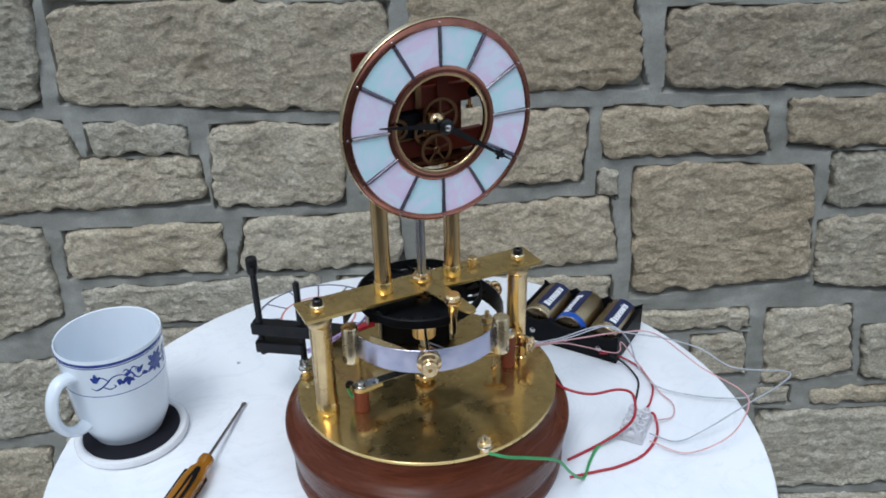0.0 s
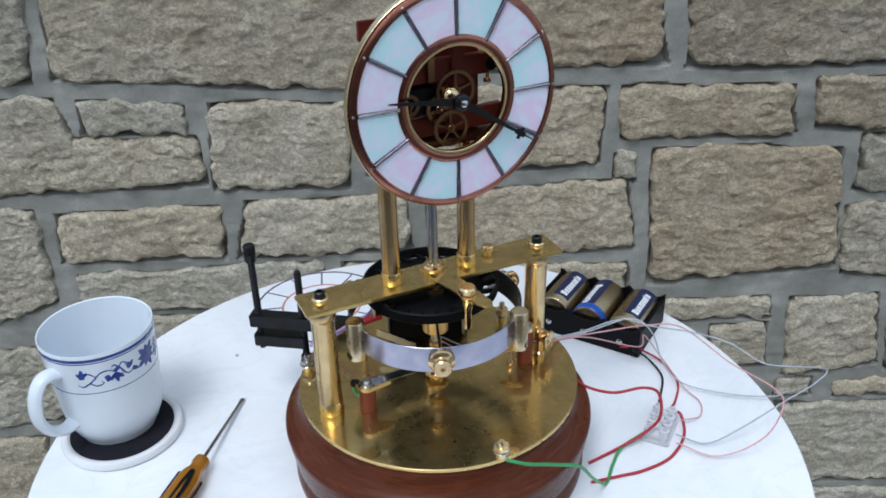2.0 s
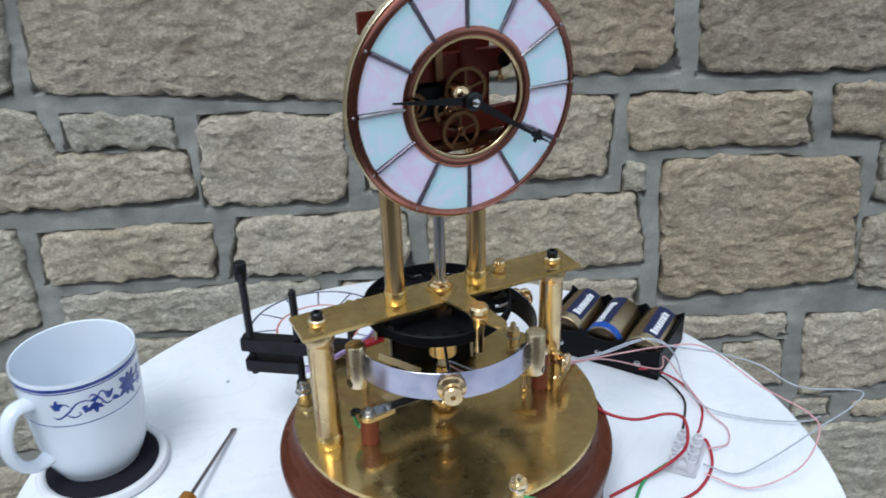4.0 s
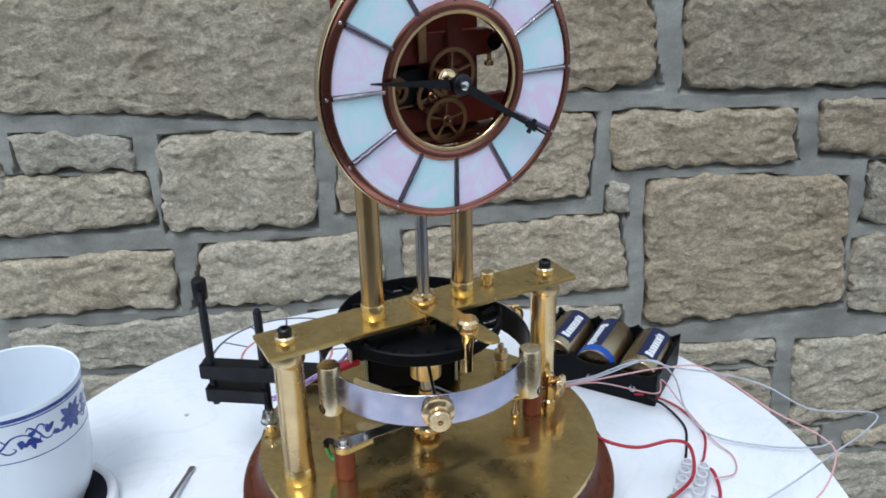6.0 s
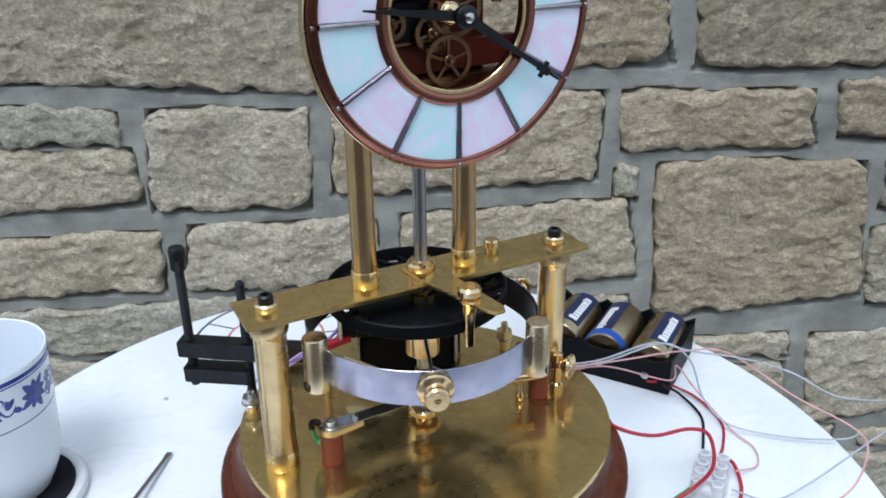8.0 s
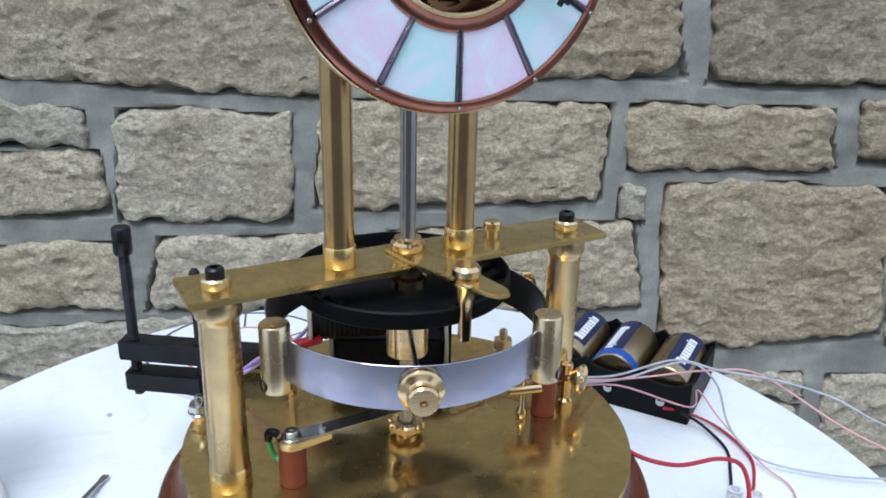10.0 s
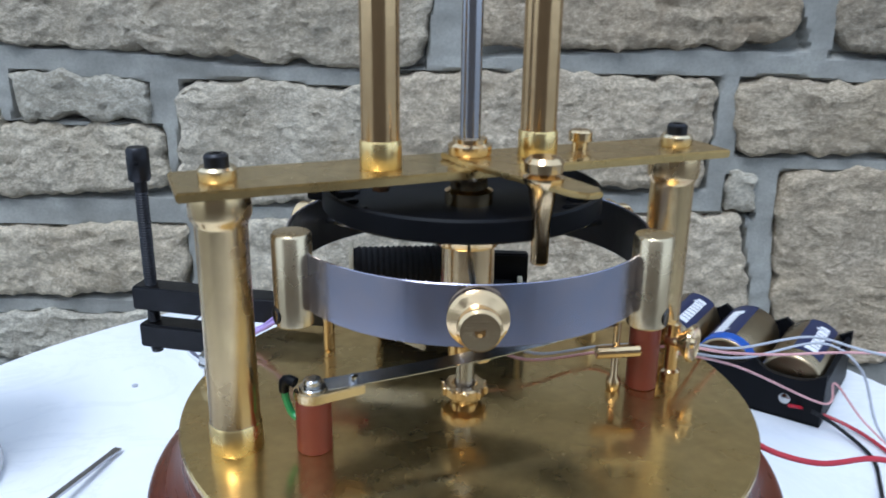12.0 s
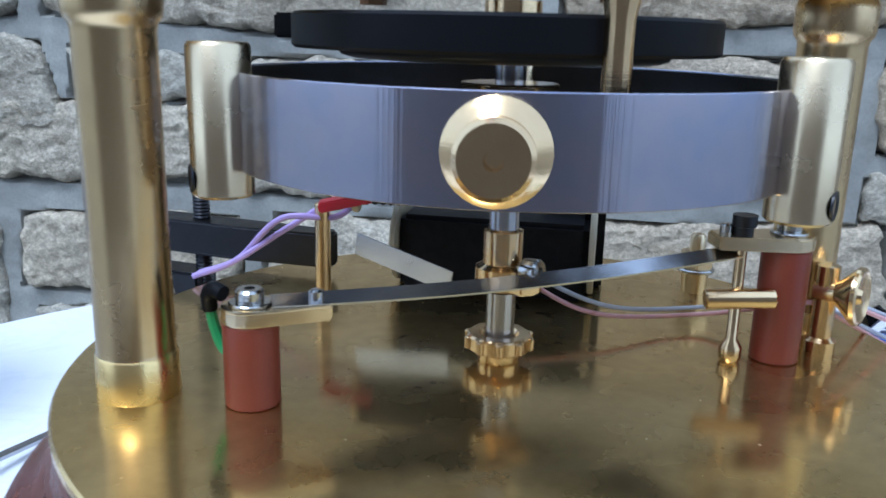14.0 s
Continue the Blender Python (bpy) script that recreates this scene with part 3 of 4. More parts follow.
# black slotted disc under the bridge
disc_at = pose(0, 0, 0, 0, 0, -TURN) @ pose(-0.0028, 0.0072, 0)
disc = part("slotted_disc", lathe([(0.004, 0.1472), (0.0360, 0.1472), (0.0382, 0.1478), (0.0388, 0.1486), (0.0388, 0.1510), (0.0376, 0.1517), (0.004, 0.1517)], 96, disc_at), BLACK, clock, "black moulded disc with a slotted rim")
part("rim", lathe([(0.0476, 0.1492), (0.0488, 0.1492), (0.0495, 0.1499), (0.0495, 0.1563), (0.0488, 0.1570), (0.0480, 0.1570), (0.0476, 0.1563)], 96, disc_at, None, True), BLACK, disc)
for k in range(22):
    slope = disc_at @ Matrix.Rotation(2 * math.pi * k / 22, 4, "Z")
    rib_edge = [(0.0370 + 0.0114 * u, 0.0062 * u * u + w * (1.0 - 0.45 * u)) for u, w in ((0, -0.0019), (0.35, -0.0019), (0.7, -0.0019), (1, -0.0019), (1, 0.0019), (0.7, 0.0019), (0.35, 0.0019), (0, 0.0019))]
    part("rib", slab(rib_edge, 0.1500, 0.1528, slope), BLACK, disc)
part("tab", block(0.010, 0.010, 0.0058, disc_at @ pose(-0.0490, -0.004, 0.1510), None, 0.0006), BLACK, disc)
part("neck", lathe([(0.0037, 0.1515), (0.0085, 0.1515), (0.0085, 0.1560), (0.0065, 0.1570), (0.0065, 0.1604), (0.0037, 0.1604)], 28), BRASS, disc)

# coil, magnet block and fittings on the plate: m_w undoes the clock's turn
m_w = pose(0, 0, 0, 0, 0, -TURN)
magnet = part("magnet_block", block(0.058, 0.024, 0.024, m_w @ pose(-0.0095, 0.0635, PLATE), None, 0.0015), BLACK_MATT, clock, "black electromagnet block")
for x in (-0.0400, 0.0210):
    part("cheek", rod(0.0135, -0.001, 0.001, 32, m_w @ axis_to((1, 0, 0), (x, 0.0605, 0.0885))), CREAM, magnet, "cream coil cheek")
part("yoke", block(0.020, 0.006, 0.036, m_w @ pose(0.0145, 0.0715, PLATE), None, 0.0008), BLACK, magnet)
coil_m = m_w @ axis_to((1, 0.16, 0), (-0.0490, 0.0440, 0.1105))
coil = part("coil", lathe([(0, 0), (0.0078, 0)] + [(0.0078 + 0.0007 * (k % 2), 0.001 + 0.0012 * k) for k in range(32)] + [(0.0078, 0.040), (0, 0.040)], 32, coil_m), BLACK_MATT, clock, "black wire-wound coil")
part("cheek", rod(0.0108, -0.0018, 0.0, 32, coil_m), CREAM, coil, "cream coil cheek")
part("jewel_cup", lathe([(0, PLATE), (0.0050, PLATE), (0.0052, PLATE + 0.0004), (0.0052, PLATE + 0.0028), (0.0076, PLATE + 0.0034), (0.0080, PLATE + 0.0038), (0.0080, PLATE + 0.0068), (0.0074, PLATE + 0.0074), (0.0050, PLATE + 0.0074), (0.0042, PLATE + 0.0060), (0, PLATE + 0.0060)], 28), BRASS, clock, "knurled brass bearing cup")
for k in range(10):
    a = 2 * math.pi * k / 10
    part("knurl", rod(0.0010, PLATE + 0.0037, PLATE + 0.0070, 10, Matrix.Translation((0.0080 * math.cos(a), 0.0080 * math.sin(a), 0))), BRASS, clock)
part("rod_collar", lathe([(0.0037, 0.0930), (0.0062, 0.0930), (0.0066, 0.0935), (0.0066, 0.0985), (0.0048, 0.0995), (0.0048, 0.1075), (0.0037, 0.108)], 24), BRASS, clock)
part("side_screw", lathe([(0, 0), (0.0028, 0), (0.0031, 0.0005), (0.0031, 0.0040), (0.0026, 0.0046), (0.0012, 0.0046), (0.0010, 0.0036), (0, 0.0036)], 20, m_w @ axis_to((0.9, -0.45, 0.1), (0.0055, -0.0028, 0.0985))), NICKEL, clock, "bright nickel side screw")
part("cam", slab([(-0.004, -0.002), (0.011, -0.0035), (0.012, 0.0), (0.011, 0.0035), (-0.004, 0.002)], 0.0940, 0.0968, pose(0, 0, 0, 0, 0, -70)), BRASS, clock)


def local(x, y):
    v = m_w @ Vector((x, y, 0))
    return v.x, v.y


def red_post(x, y, top, reach, yaw):
    u, v = local(x, y)
    p = part("insulating_post", rod(0.0060, PLATE, top, 32, Matrix.Translation((u, v, 0))), RED_POST, clock, "red fibre insulating post")
    m = Matrix.Translation((u, v, 0)) @ pose(0, 0, 0, 0, 0, yaw - TURN)
    outline = [(0.0065 * math.cos(radians(a)), 0.0065 * math.sin(radians(a))) for a in range(90, 271, 20)] + [(reach, -0.0042), (reach, 0.0042)]
    c = part("clamp_plate", slab(outline, top, top + 0.0034, m, None, 0.0004), BRASS_PALE, p, "pale brass contact plate")
    part("washer", hoop(0.0016, 0.0046, top + 0.0034, top + 0.0042, 24, Matrix.Translation((u, v, 0))), NICKEL, c)
    part("screw", lathe([(0, top + 0.0042), (0.0030, top + 0.0042), (0.0031, top + 0.0064), (0.0026, top + 0.0070), (0.0012, top + 0.0070), (0.0012, top + 0.0058), (0, top + 0.0058)], 20, Matrix.Translation((u, v, 0))), NICKEL, c)
    s = m @ Vector((reach - 0.003, 0, 0))
    part("screw", lathe([(0, top + 0.0034), (0.0017, top + 0.0034), (0.0017, top + 0.0056), (0.0010, top + 0.0060), (0, top + 0.0060)], 14, Matrix.Translation(s)), NICKEL, c)


LX, LY, LT = -0.0490, -0.0375, 0.0930
RX, RY, RT = 0.0688, 0.0192, 0.1035
red_post(LX, LY, LT, 0.0170, 26)
red_post(RX, RY, RT, 0.0190, 195)
a3, b3 = Vector((*local(LX + 0.004, LY + 0.002), LT + 0.0037)), Vector((*local(RX - 0.012, RY - 0.004), RT - 0.0010))
strip = bmesh.new()
way = b3 - a3
side = Vector((-way.y, way.x, 0)).normalized()
rows = []
for k in range(13):
    t = k / 12
    half = 0.0036 - 0.0012 * t
    c = a3 + way * t + Vector((0, 0, -0.0018 * math.sin(math.pi * t)))
    tw = radians(4 + 18 * t)
    s = side * math.cos(tw) + Vector((0, 0, math.sin(tw)))
    n = s.cross(way).normalized() * 0.00025
    rows.append([strip.verts.new(c + s * half + n), strip.verts.new(c - s * half + n), strip.verts.new(c - s * half - n), strip.verts.new(c + s * half - n)])
for p, q in zip(rows, rows[1:]):
    for i in range(4):
        strip.faces.new((p[i], p[(i + 1) % 4], q[(i + 1) % 4], q[i]))
strip.faces.new(rows[0])
strip.faces.new(rows[-1][::-1])
part("contact_spring", strip, STEEL, clock, "thin grey steel contact spring")
part("lever_strip", block(0.034, 0.0006, 0.0065, m_w @ pose(-0.0325, 0.0288, 0.0860, 0, 10, -22), None, 0.0001), STEEL, clock, "thin steel lever strip")

# pin with cross bar, thumb nuts and terminals
u, v = local(0.0573, 0.0145)
pin = part("contact_pin", lathe([(0, PLATE), (0.0022, PLATE), (0.0028, PLATE + 0.001), (0.0028, PLATE + 0.004), (0.0014, PLATE + 0.006), (0.0014, 0.1060), (0, 0.1060)], 20, Matrix.Translation((u, v, 0))), BRASS, clock, "slender brass contact pin")
part("cross_bar", rod(0.0026, -0.0085, 0.0085, 20, m_w @ axis_to((1, 0.12, 0.05), (0.0577, 0.0115, 0.0915))), BRASS, pin)
part("cap_screw", lathe([(0, 0.106), (0.0024, 0.106), (0.0024, 0.109), (0.003, 0.1092), (0.003, 0.112), (0, 0.112)], 16, Matrix.Translation((u, v, 0))), DARK_STEEL, pin)
u, v = local(0.0809, 0.0258)
term = part("terminal_post", lathe([(0, PLATE), (0.0042, PLATE), (0.0042, PLATE + 0.004), (0.003, PLATE + 0.005), (0.003, 0.098), (0, 0.099)], 20, Matrix.Translation((u, v, 0))), BRASS, clock, "brass terminal post")
part("thumb_nut", lathe([(0, -0.004), (0.0030, -0.004), (0.0030, 0.001), (0.0046, 0.0028), (0.0068, 0.0050), (0.0076, 0.0060), (0.0075, 0.0070), (0.0066, 0.0074), (0.0050, 0.0066), (0.0022, 0.0062), (0.0016, 0.0074), (0, 0.0076)], 32, m_w @ axis_to((0.86, -0.5, 0.05), (0.0822, 0.0245, 0.0912))), BRASS, term, "flared brass thumb nut")


def terminal(x, y, h, metal):
    u, v = local(x, y)
    at = Matrix.Translation((u, v, 0))
    six = [(0.0056 * math.cos(math.pi * k / 3 + x * 20), 0.0056 * math.sin(math.pi * k / 3 + x * 20)) for k in range(6)]
    t = part("terminal", lathe([(0, PLATE), (0.0040, PLATE), (0.0042, PLATE + h * 0.35), (0.0036, PLATE + h * 0.38), (0, PLATE + h * 0.38)], 24, at), BRASS_PALE, clock, "brass wire terminal")
    part("washer", hoop(0.0030, 0.0060, PLATE + h * 0.36, PLATE + h * 0.42, 24, at), NICKEL, t)
    part("hex_nut", slab(six, PLATE + h * 0.42, PLATE + h * 0.70, at, None, 0.0004), metal, t)
    part("stud", lathe([(0, PLATE + h * 0.7), (0.0024, PLATE + h * 0.7), (0.0024, PLATE + h * 0.94), (0.0019, PLATE + h), (0.0006, PLATE + h), (0.0006, PLATE + h * 0.9), (0, PLATE + h * 0.9)], 18, at), metal, t)


terminal(0.0446, -0.0880, 0.0125, BRASS_PALE)
terminal(-0.1003, 0.0115, 0.0140, NICKEL)
terminal(0.0539, 0.0746, 0.0190, BRASS_PALE)
u, v = local(-0.0597, 0.0400)
part("guide_post", rod(0.0024, PLATE, 0.1025, 20, Matrix.Translation((u, v, 0))), BRASS, clock, "slim brass guide post")
part("red_tab", block(0.016, 0.007, 0.003, m_w @ pose(-0.0506, 0.0355, 0.1030, 0, -12, 15), None, 0.0005), WIRE_RED, clock)
sleeve = part("sleeve", tube([m_w @ Vector(p) for p in ((-0.0546, -0.0384, 0.0985), (-0.0571, -0.0374, 0.0990), (-0.0589, -0.0364, 0.0975), (-0.0593, -0.0354, 0.0940))], 0.0018, 10), BLACK, clock, "black sleeved wire end")
part("green_lead", tube([m_w @ Vector(p) for p in ((-0.0593, -0.0354, 0.0943), (-0.0587, -0.0348, 0.0895), (-0.0571, -0.0347, 0.0850), (-0.0541, -0.0357, 0.0835))], 0.0013, 8), WIRE_GREEN, sleeve)
for s, off in ((1, 0.0), (-1, 0.004)):
    part("violet_lead", tube([m_w @ Vector(p) for p in ((-0.103, 0.040 + off, 0.076), (-0.089, 0.039 + off, 0.082), (-0.071, 0.039 - off, 0.094 + off), (-0.0550, 0.0420, 0.1045 - off * 1.5), (-0.0490, 0.0540, 0.108))], 0.0010, 8), WIRE_VIOLET, clock)

# ---- wires ----
def wire(name, pts, r, mat, label):
    thing(name, tube(pts, r, 8, 8), mat, label, "wire", group="wires on the table")


wire("green_wire", [(0.047, -0.099, 0.080), (0.061, -0.100, 0.077), (0.078, -0.091, 0.068), (0.100, -0.076, 0.052), (0.112, -0.064, 0.030), (0.123, -0.047, 0.008), (0.129, -0.039, 0.002), (0.137, -0.019, 0.002), (0.147, -0.002, 0.003), (0.166, 0.011, 0.006)], 0.0012, WIRE_GREEN, "green insulated wire from the clock terminal")
wire("red_wire", [(0.100, 0.014, 0.0690), (0.116, 0.015, 0.052), (0.139, 0.013, 0.046), (0.164, 0.020, 0.045), (0.177, 0.019, 0.040), (0.177, 0.007, 0.026), (0.165, 0.004, 0.012), (0.144, -0.003, 0.003), (0.118, -0.018, 0.0014)], 0.0012, WIRE_RED, "red insulated wire arching beside the clock")
wire("red_wire", [(0.195, 0.038, 0.006), (0.202, 0.034, 0.006), (0.200, 0.012, 0.0014), (0.183, -0.013, 0.0014), (0.159, -0.027, 0.0014), (0.142, -0.032, 0.0014), (0.117, -0.039, 0.0014)], 0.0012, WIRE_RED, "red insulated wire from the terminal block")
wire("red_wire", [(0.168, 0.124, 0.012), (0.185, 0.129, 0.006), (0.204, 0.115, 0.002), (0.212, 0.085, 0.0014), (0.204, 0.058, 0.0014), (0.194, 0.040, 0.006)], 0.0010, WIRE_RED, "red battery lead on white marble")
wire("black_wire", [(0.178, 0.119, 0.012), (0.191, 0.116, 0.005), (0.200, 0.094, 0.0014), (0.194, 0.069, 0.0014), (0.183, 0.039, 0.004), (0.180, 0.030, 0.006)], 0.0010, WIRE_BLACK, "black battery lead on white marble")
wire("grey_wire", [(0.003, 0.033, 0.088), (0.027, 0.029, 0.081), (0.056, 0.043, 0.079), (0.083, 0.029, 0.088), (0.115, 0.055, 0.075), (0.156, 0.082, 0.070), (0.181, 0.077, 0.066), (0.217, 0.075, 0.060), (0.248, 0.069, 0.052), (0.273, 0.049, 0.045), (0.328, 0.062, 0.030), (0.314, 0.045, 0.028), (0.285, 0.028, 0.024), (0.240, 0.006, 0.012), (0.214, -0.000, 0.004), (0.192, 0.009, 0.006)], 0.00065, WIRE_GREY, "thin grey flex looping over the table edge")
wire("pink_wire", [(0.001, 0.031, 0.087), (0.023, 0.025, 0.080), (0.054, 0.039, 0.078), (0.082, 0.026, 0.088), (0.111, 0.050, 0.075), (0.140, 0.070, 0.066), (0.178, 0.084, 0.062), (0.210, 0.086, 0.058), (0.243, 0.050, 0.046), (0.273, 0.029, 0.036), (0.276, 0.013, 0.030), (0.254, -0.011, 0.018), (0.219, -0.015, 0.004), (0.190, -0.001, 0.006)], 0.00065, WIRE_PINK, "thin pink flex looping over white marble")
wire("grey_wire", [(0.082, 0.026, 0.086), (0.126, 0.078, 0.060), (0.168, 0.098, 0.060), (0.186, 0.091, 0.050), (0.198, 0.088, 0.020), (0.215, 0.075, 0.006), (0.252, 0.062, 0.004), (0.286, 0.056, 0.006), (0.298, 0.057, 0.010)], 0.00065, WIRE_GREY, "thin grey flex crossing the marble")
wire("pink_wire", [(0.082, 0.024, 0.086), (0.125, 0.078, 0.055), (0.181, 0.112, 0.020), (0.186, 0.116, 0.030), (0.201, 0.109, 0.012), (0.215, 0.072, 0.004), (0.224, 0.055, 0.002), (0.219, 0.036, 0.002), (0.200, 0.026, 0.006)], 0.0006, WIRE_PINK, "thin pink flex beside the terminal block")

# ---- terminal block ----
choc = thing("terminal_block", block(0.040, 0.023, 0.003, None, None, 0.001), CLEAR, "clear polythene screw terminal block on marble", "terminal block", pose(0.1827, 0.0221, 0.0, 0, 0, 64))
for i in range(4):
    for j in (-1, 1):
        t = part("barrel", lathe([(0.0022, 0.003), (0.0042, 0.003), (0.0044, 0.006), (0.0040, 0.0125), (0.0026, 0.0128), (0.0022, 0.009)], 18, pose(-0.0145 + 0.0097 * i, 0.0058 * j, 0), None, True), CLEAR, choc)
    part("tunnel", rod(0.0040, -0.0095, 0.0095, 18, axis_to((0, 1, 0), (-0.0145 + 0.0097 * i, 0, 0.0058))), CLEAR, choc)
part("screw", rod(0.0020, 0.004, 0.0085, 14, pose(0.0146, -0.0058, 0)), DARK_STEEL, choc)

# ---- batteries ----
BX, BY, BA = 0.1555, 0.1817, -30.8
holder_at = pose(BX, BY, 0, 0, 0, BA)
holder = empty("battery_holder", "black plastic three-cell battery holder on marble", "battery holder", holder_at)
W2, D2 = 0.0555, 0.0365
part("floor", block(2 * W2, 2 * D2, 0.0014, None, None, 0.0006), BLACK, holder)
for sy in (-1, 1):
    top = []
    for k in range(37):
        x = -W2 + 2 * W2 * k / 36
        near = min(abs(x - c) for c in (-0.0362, 0, 0.0362))
        top.append((x, 0.0245 + 0.0065 * min(1, (near / 0.018) ** 3)))
    wall = slab([(-W2, 0.0014), (W2, 0.0014)] + top[::-1], -0.0016, 0.0016, pose(0, sy * (D2 - 0.0016), 0, 90, 0, 0), None, 0)
    end = part("end_wall", wall, BLACK, holder)
    for x in (-0.0362, 0.0, 0.0362):
        part("rivet", lathe([(0, 0.0006), (0.0018, 0.0006), (0.0026, 0.0), (0.0030, 0.0), (0.0030, -0.0005), (0, -0.0005)], 16, axis_to((0, sy, 0), (x, sy * (D2 + 0.0002), 0.0120))), NICKEL, end)
for sx in (-1, 1):
    part("side_wall", block(0.0030, 2 * D2 - 0.0066, 0.0265, pose(sx * (W2 - 0.0015), 0, 0.0014), None, 0.0008), BLACK, holder)


def cell(x, flip, ring):
    b = empty("battery", "gold and navy D-size dry cell in the holder", "battery", holder_at @ pose(x, 0, 0.0184, 0, 0, 180 if flip else 0) @ pose(0, 0, 0, -90, 0, 0), "cells in the holder")
    # local z runs along the cell, local -y is up
    R = 0.0168
    part("jacket", lathe([(0, -0.0300), (R - 0.0025, -0.0300), (R - 0.0006, -0.0292), (R, -0.0282), (R, 0.0150), (R, 0.0282), (R - 0.0006, 0.0292), (R - 0.003, 0.0300), (0, 0.0300)], 48), CELL_GOLD, b)
    if ring:
        part("blue_band", hoop(R - 0.001, R + 0.0002, -0.0292, -0.0205, 48), CELL_BLUE, b)
    part("terminal", lathe([(0, 0.0300), (0.0046, 0.0300), (0.0046, 0.0312), (0.0040, 0.0316), (0, 0.0316)], 24), NICKEL, b)
    way = -1 if ring else 1
    part("navy_panel", curved_patch(R + 0.0003, -10 * way, 46 * way, -0.0200 if ring else -0.0200, 0.0285), CELL_NAVY, b)
    widths = (0.0044, 0.0032, 0.0034, 0.0032, 0.0032, 0.0026, 0.0034, 0.0013, 0.0028)
    z = 0.0165
    for k, w in enumerate(widths):
        low = 24 if k in (0, 7) else 19
        z0, z1 = sorted((-way * z, -way * (z - w)))
        part("print_bar", curved_patch(R + 0.0006, (32 - low) * way, 32 * way, z0, z1), INK_WHITE, b)
        z -= w + 0.0012
    return b


def curved_patch(r, a0, a1, z0, z1):
    """A thin patch on a cylinder; the angle is from local -y."""
    bm = bmesh.new()
    n = max(2, int(abs(a1 - a0) / 6))
    cols = []
    for k in range(n + 1):
        a = radians(a0 + (a1 - a0) * k / n)
        cols.append([bm.verts.new((s * math.sin(a), -s * math.cos(a), z)) for s, z in ((r, z0), (r, z1), (r - 0.0005, z1), (r - 0.0005, z0))])
    for p, q in zip(cols, cols[1:]):
        for i in range(4):
            bm.faces.new((p[i], p[(i + 1) % 4], q[(i + 1) % 4], q[i]))
    bm.faces.new(cols[0])
    bm.faces.new(cols[-1][::-1])
    return bm


cell(-0.0362, False, False)
cell(0.0, False, True)
cell(0.0362, False, False)

# ---- mug and coaster ----
MX, MY = -0.2704, 0.0345
coaster = thing("coaster", lathe([(0, 0), (0.0445, 0), (0.0465, 0.0015), (0.0468, 0.0045), (0.0455, 0.0066), (0.0435, 0.0072), (0.0410, 0.0066), (0.0400, 0.0055), (0, 0.0055)], 80), WHITE_GLAZE, "round white coaster with a black pad", "coaster", pose(-0.2655, 0.0278, 0) @ Matrix.Diagonal((1.045, 1.045, 1.045, 1)))
part("pad", rod(0.0398, 0.0056, 0.0064, 64), FELT, coaster, "matt black pad")

HM = 0.0945
profile = [(0, 0.003), (0.0265, 0.003), (0.0275, 0.0), (0.0300, 0.0), (0.0308, 0.003), (0.0335, 0.0065), (0.0372, 0.016), (0.0395, 0.030), (0.0408, 0.050), (0.0418, 0.070), (0.0428, 0.086), (0.0434, HM - 0.001), (0.0429, HM), (0.0420, HM - 0.0006), (0.0412, 0.086), (0.0400, 0.065), (0.0388, 0.040), (0.0362, 0.020), (0.0300, 0.010), (0, 0.0075)]
outer = profile[5:12]


def mug_radius(z):
    for (r0, z0), (r1, z1) in zip(outer, outer[1:]):
        if z <= z1:
            return r0 + (r1 - r0) * (z - z0) / (z1 - z0)
    return outer[-1][0]


mug = empty("mug", "white china mug with cobalt floral band, on coaster", "mug", pose(MX, MY, 0.0067) @ Matrix.Diagonal((1.015, 1.015, 1.02, 1)))
part("body", lathe(profile, 96), CHINA, mug)
ha = radians(240)
hd = Vector((math.cos(ha), math.sin(ha), 0))
hs = Vector((-math.sin(ha), math.cos(ha), 0))
handle = bmesh.new()
loop = smooth_path([hd * 0.0375 + Vector((0, 0, 0.074)), hd * 0.052 + Vector((0, 0, 0.0765)), hd * 0.061 + Vector((0, 0, 0.067)), hd * 0.0645 + Vector((0, 0, 0.050)), hd * 0.0605 + Vector((0, 0, 0.036)), hd * 0.052 + Vector((0, 0, 0.0275)), hd * 0.0430 + Vector((0, 0, 0.0252)), hd * 0.0310 + Vector((0, 0, 0.0290))], 6)
rings = []
for k, p in enumerate(loop):
    way = (loop[min(k + 1, len(loop) - 1)] - loop[max(k - 1, 0)]).normalized()
    n = way.cross(hs).normalized()
    flare = 1.0 + 0.22 * max(0, 1 - min(k, len(loop) - 1 - k) / 7)
    rings.append([handle.verts.new(p + hs * 0.0066 * flare * math.cos(a) + n * 0.0042 * flare * math.sin(a)) for a in [2 * math.pi * i / 14 for i in range(14)]])
for p, q in zip(rings, rings[1:]):
    for i in range(14):
        handle.faces.new((p[i], p[(i + 1) % 14], q[(i + 1) % 14], q[i]))
part("handle", handle, CHINA, mug)
for z0, z1 in ((0.0885, 0.0912), (0.0868, 0.0876), (0.0590, 0.0596)):
    part("blue_line", lathe([(mug_radius(z0) - 0.0004, z0), (mug_radius(z0) + 0.00015, z0), (mug_radius(z1) + 0.00015, z1), (mug_radius(z1) - 0.0004, z1)], 96, None, None, True), COBALT, mug)


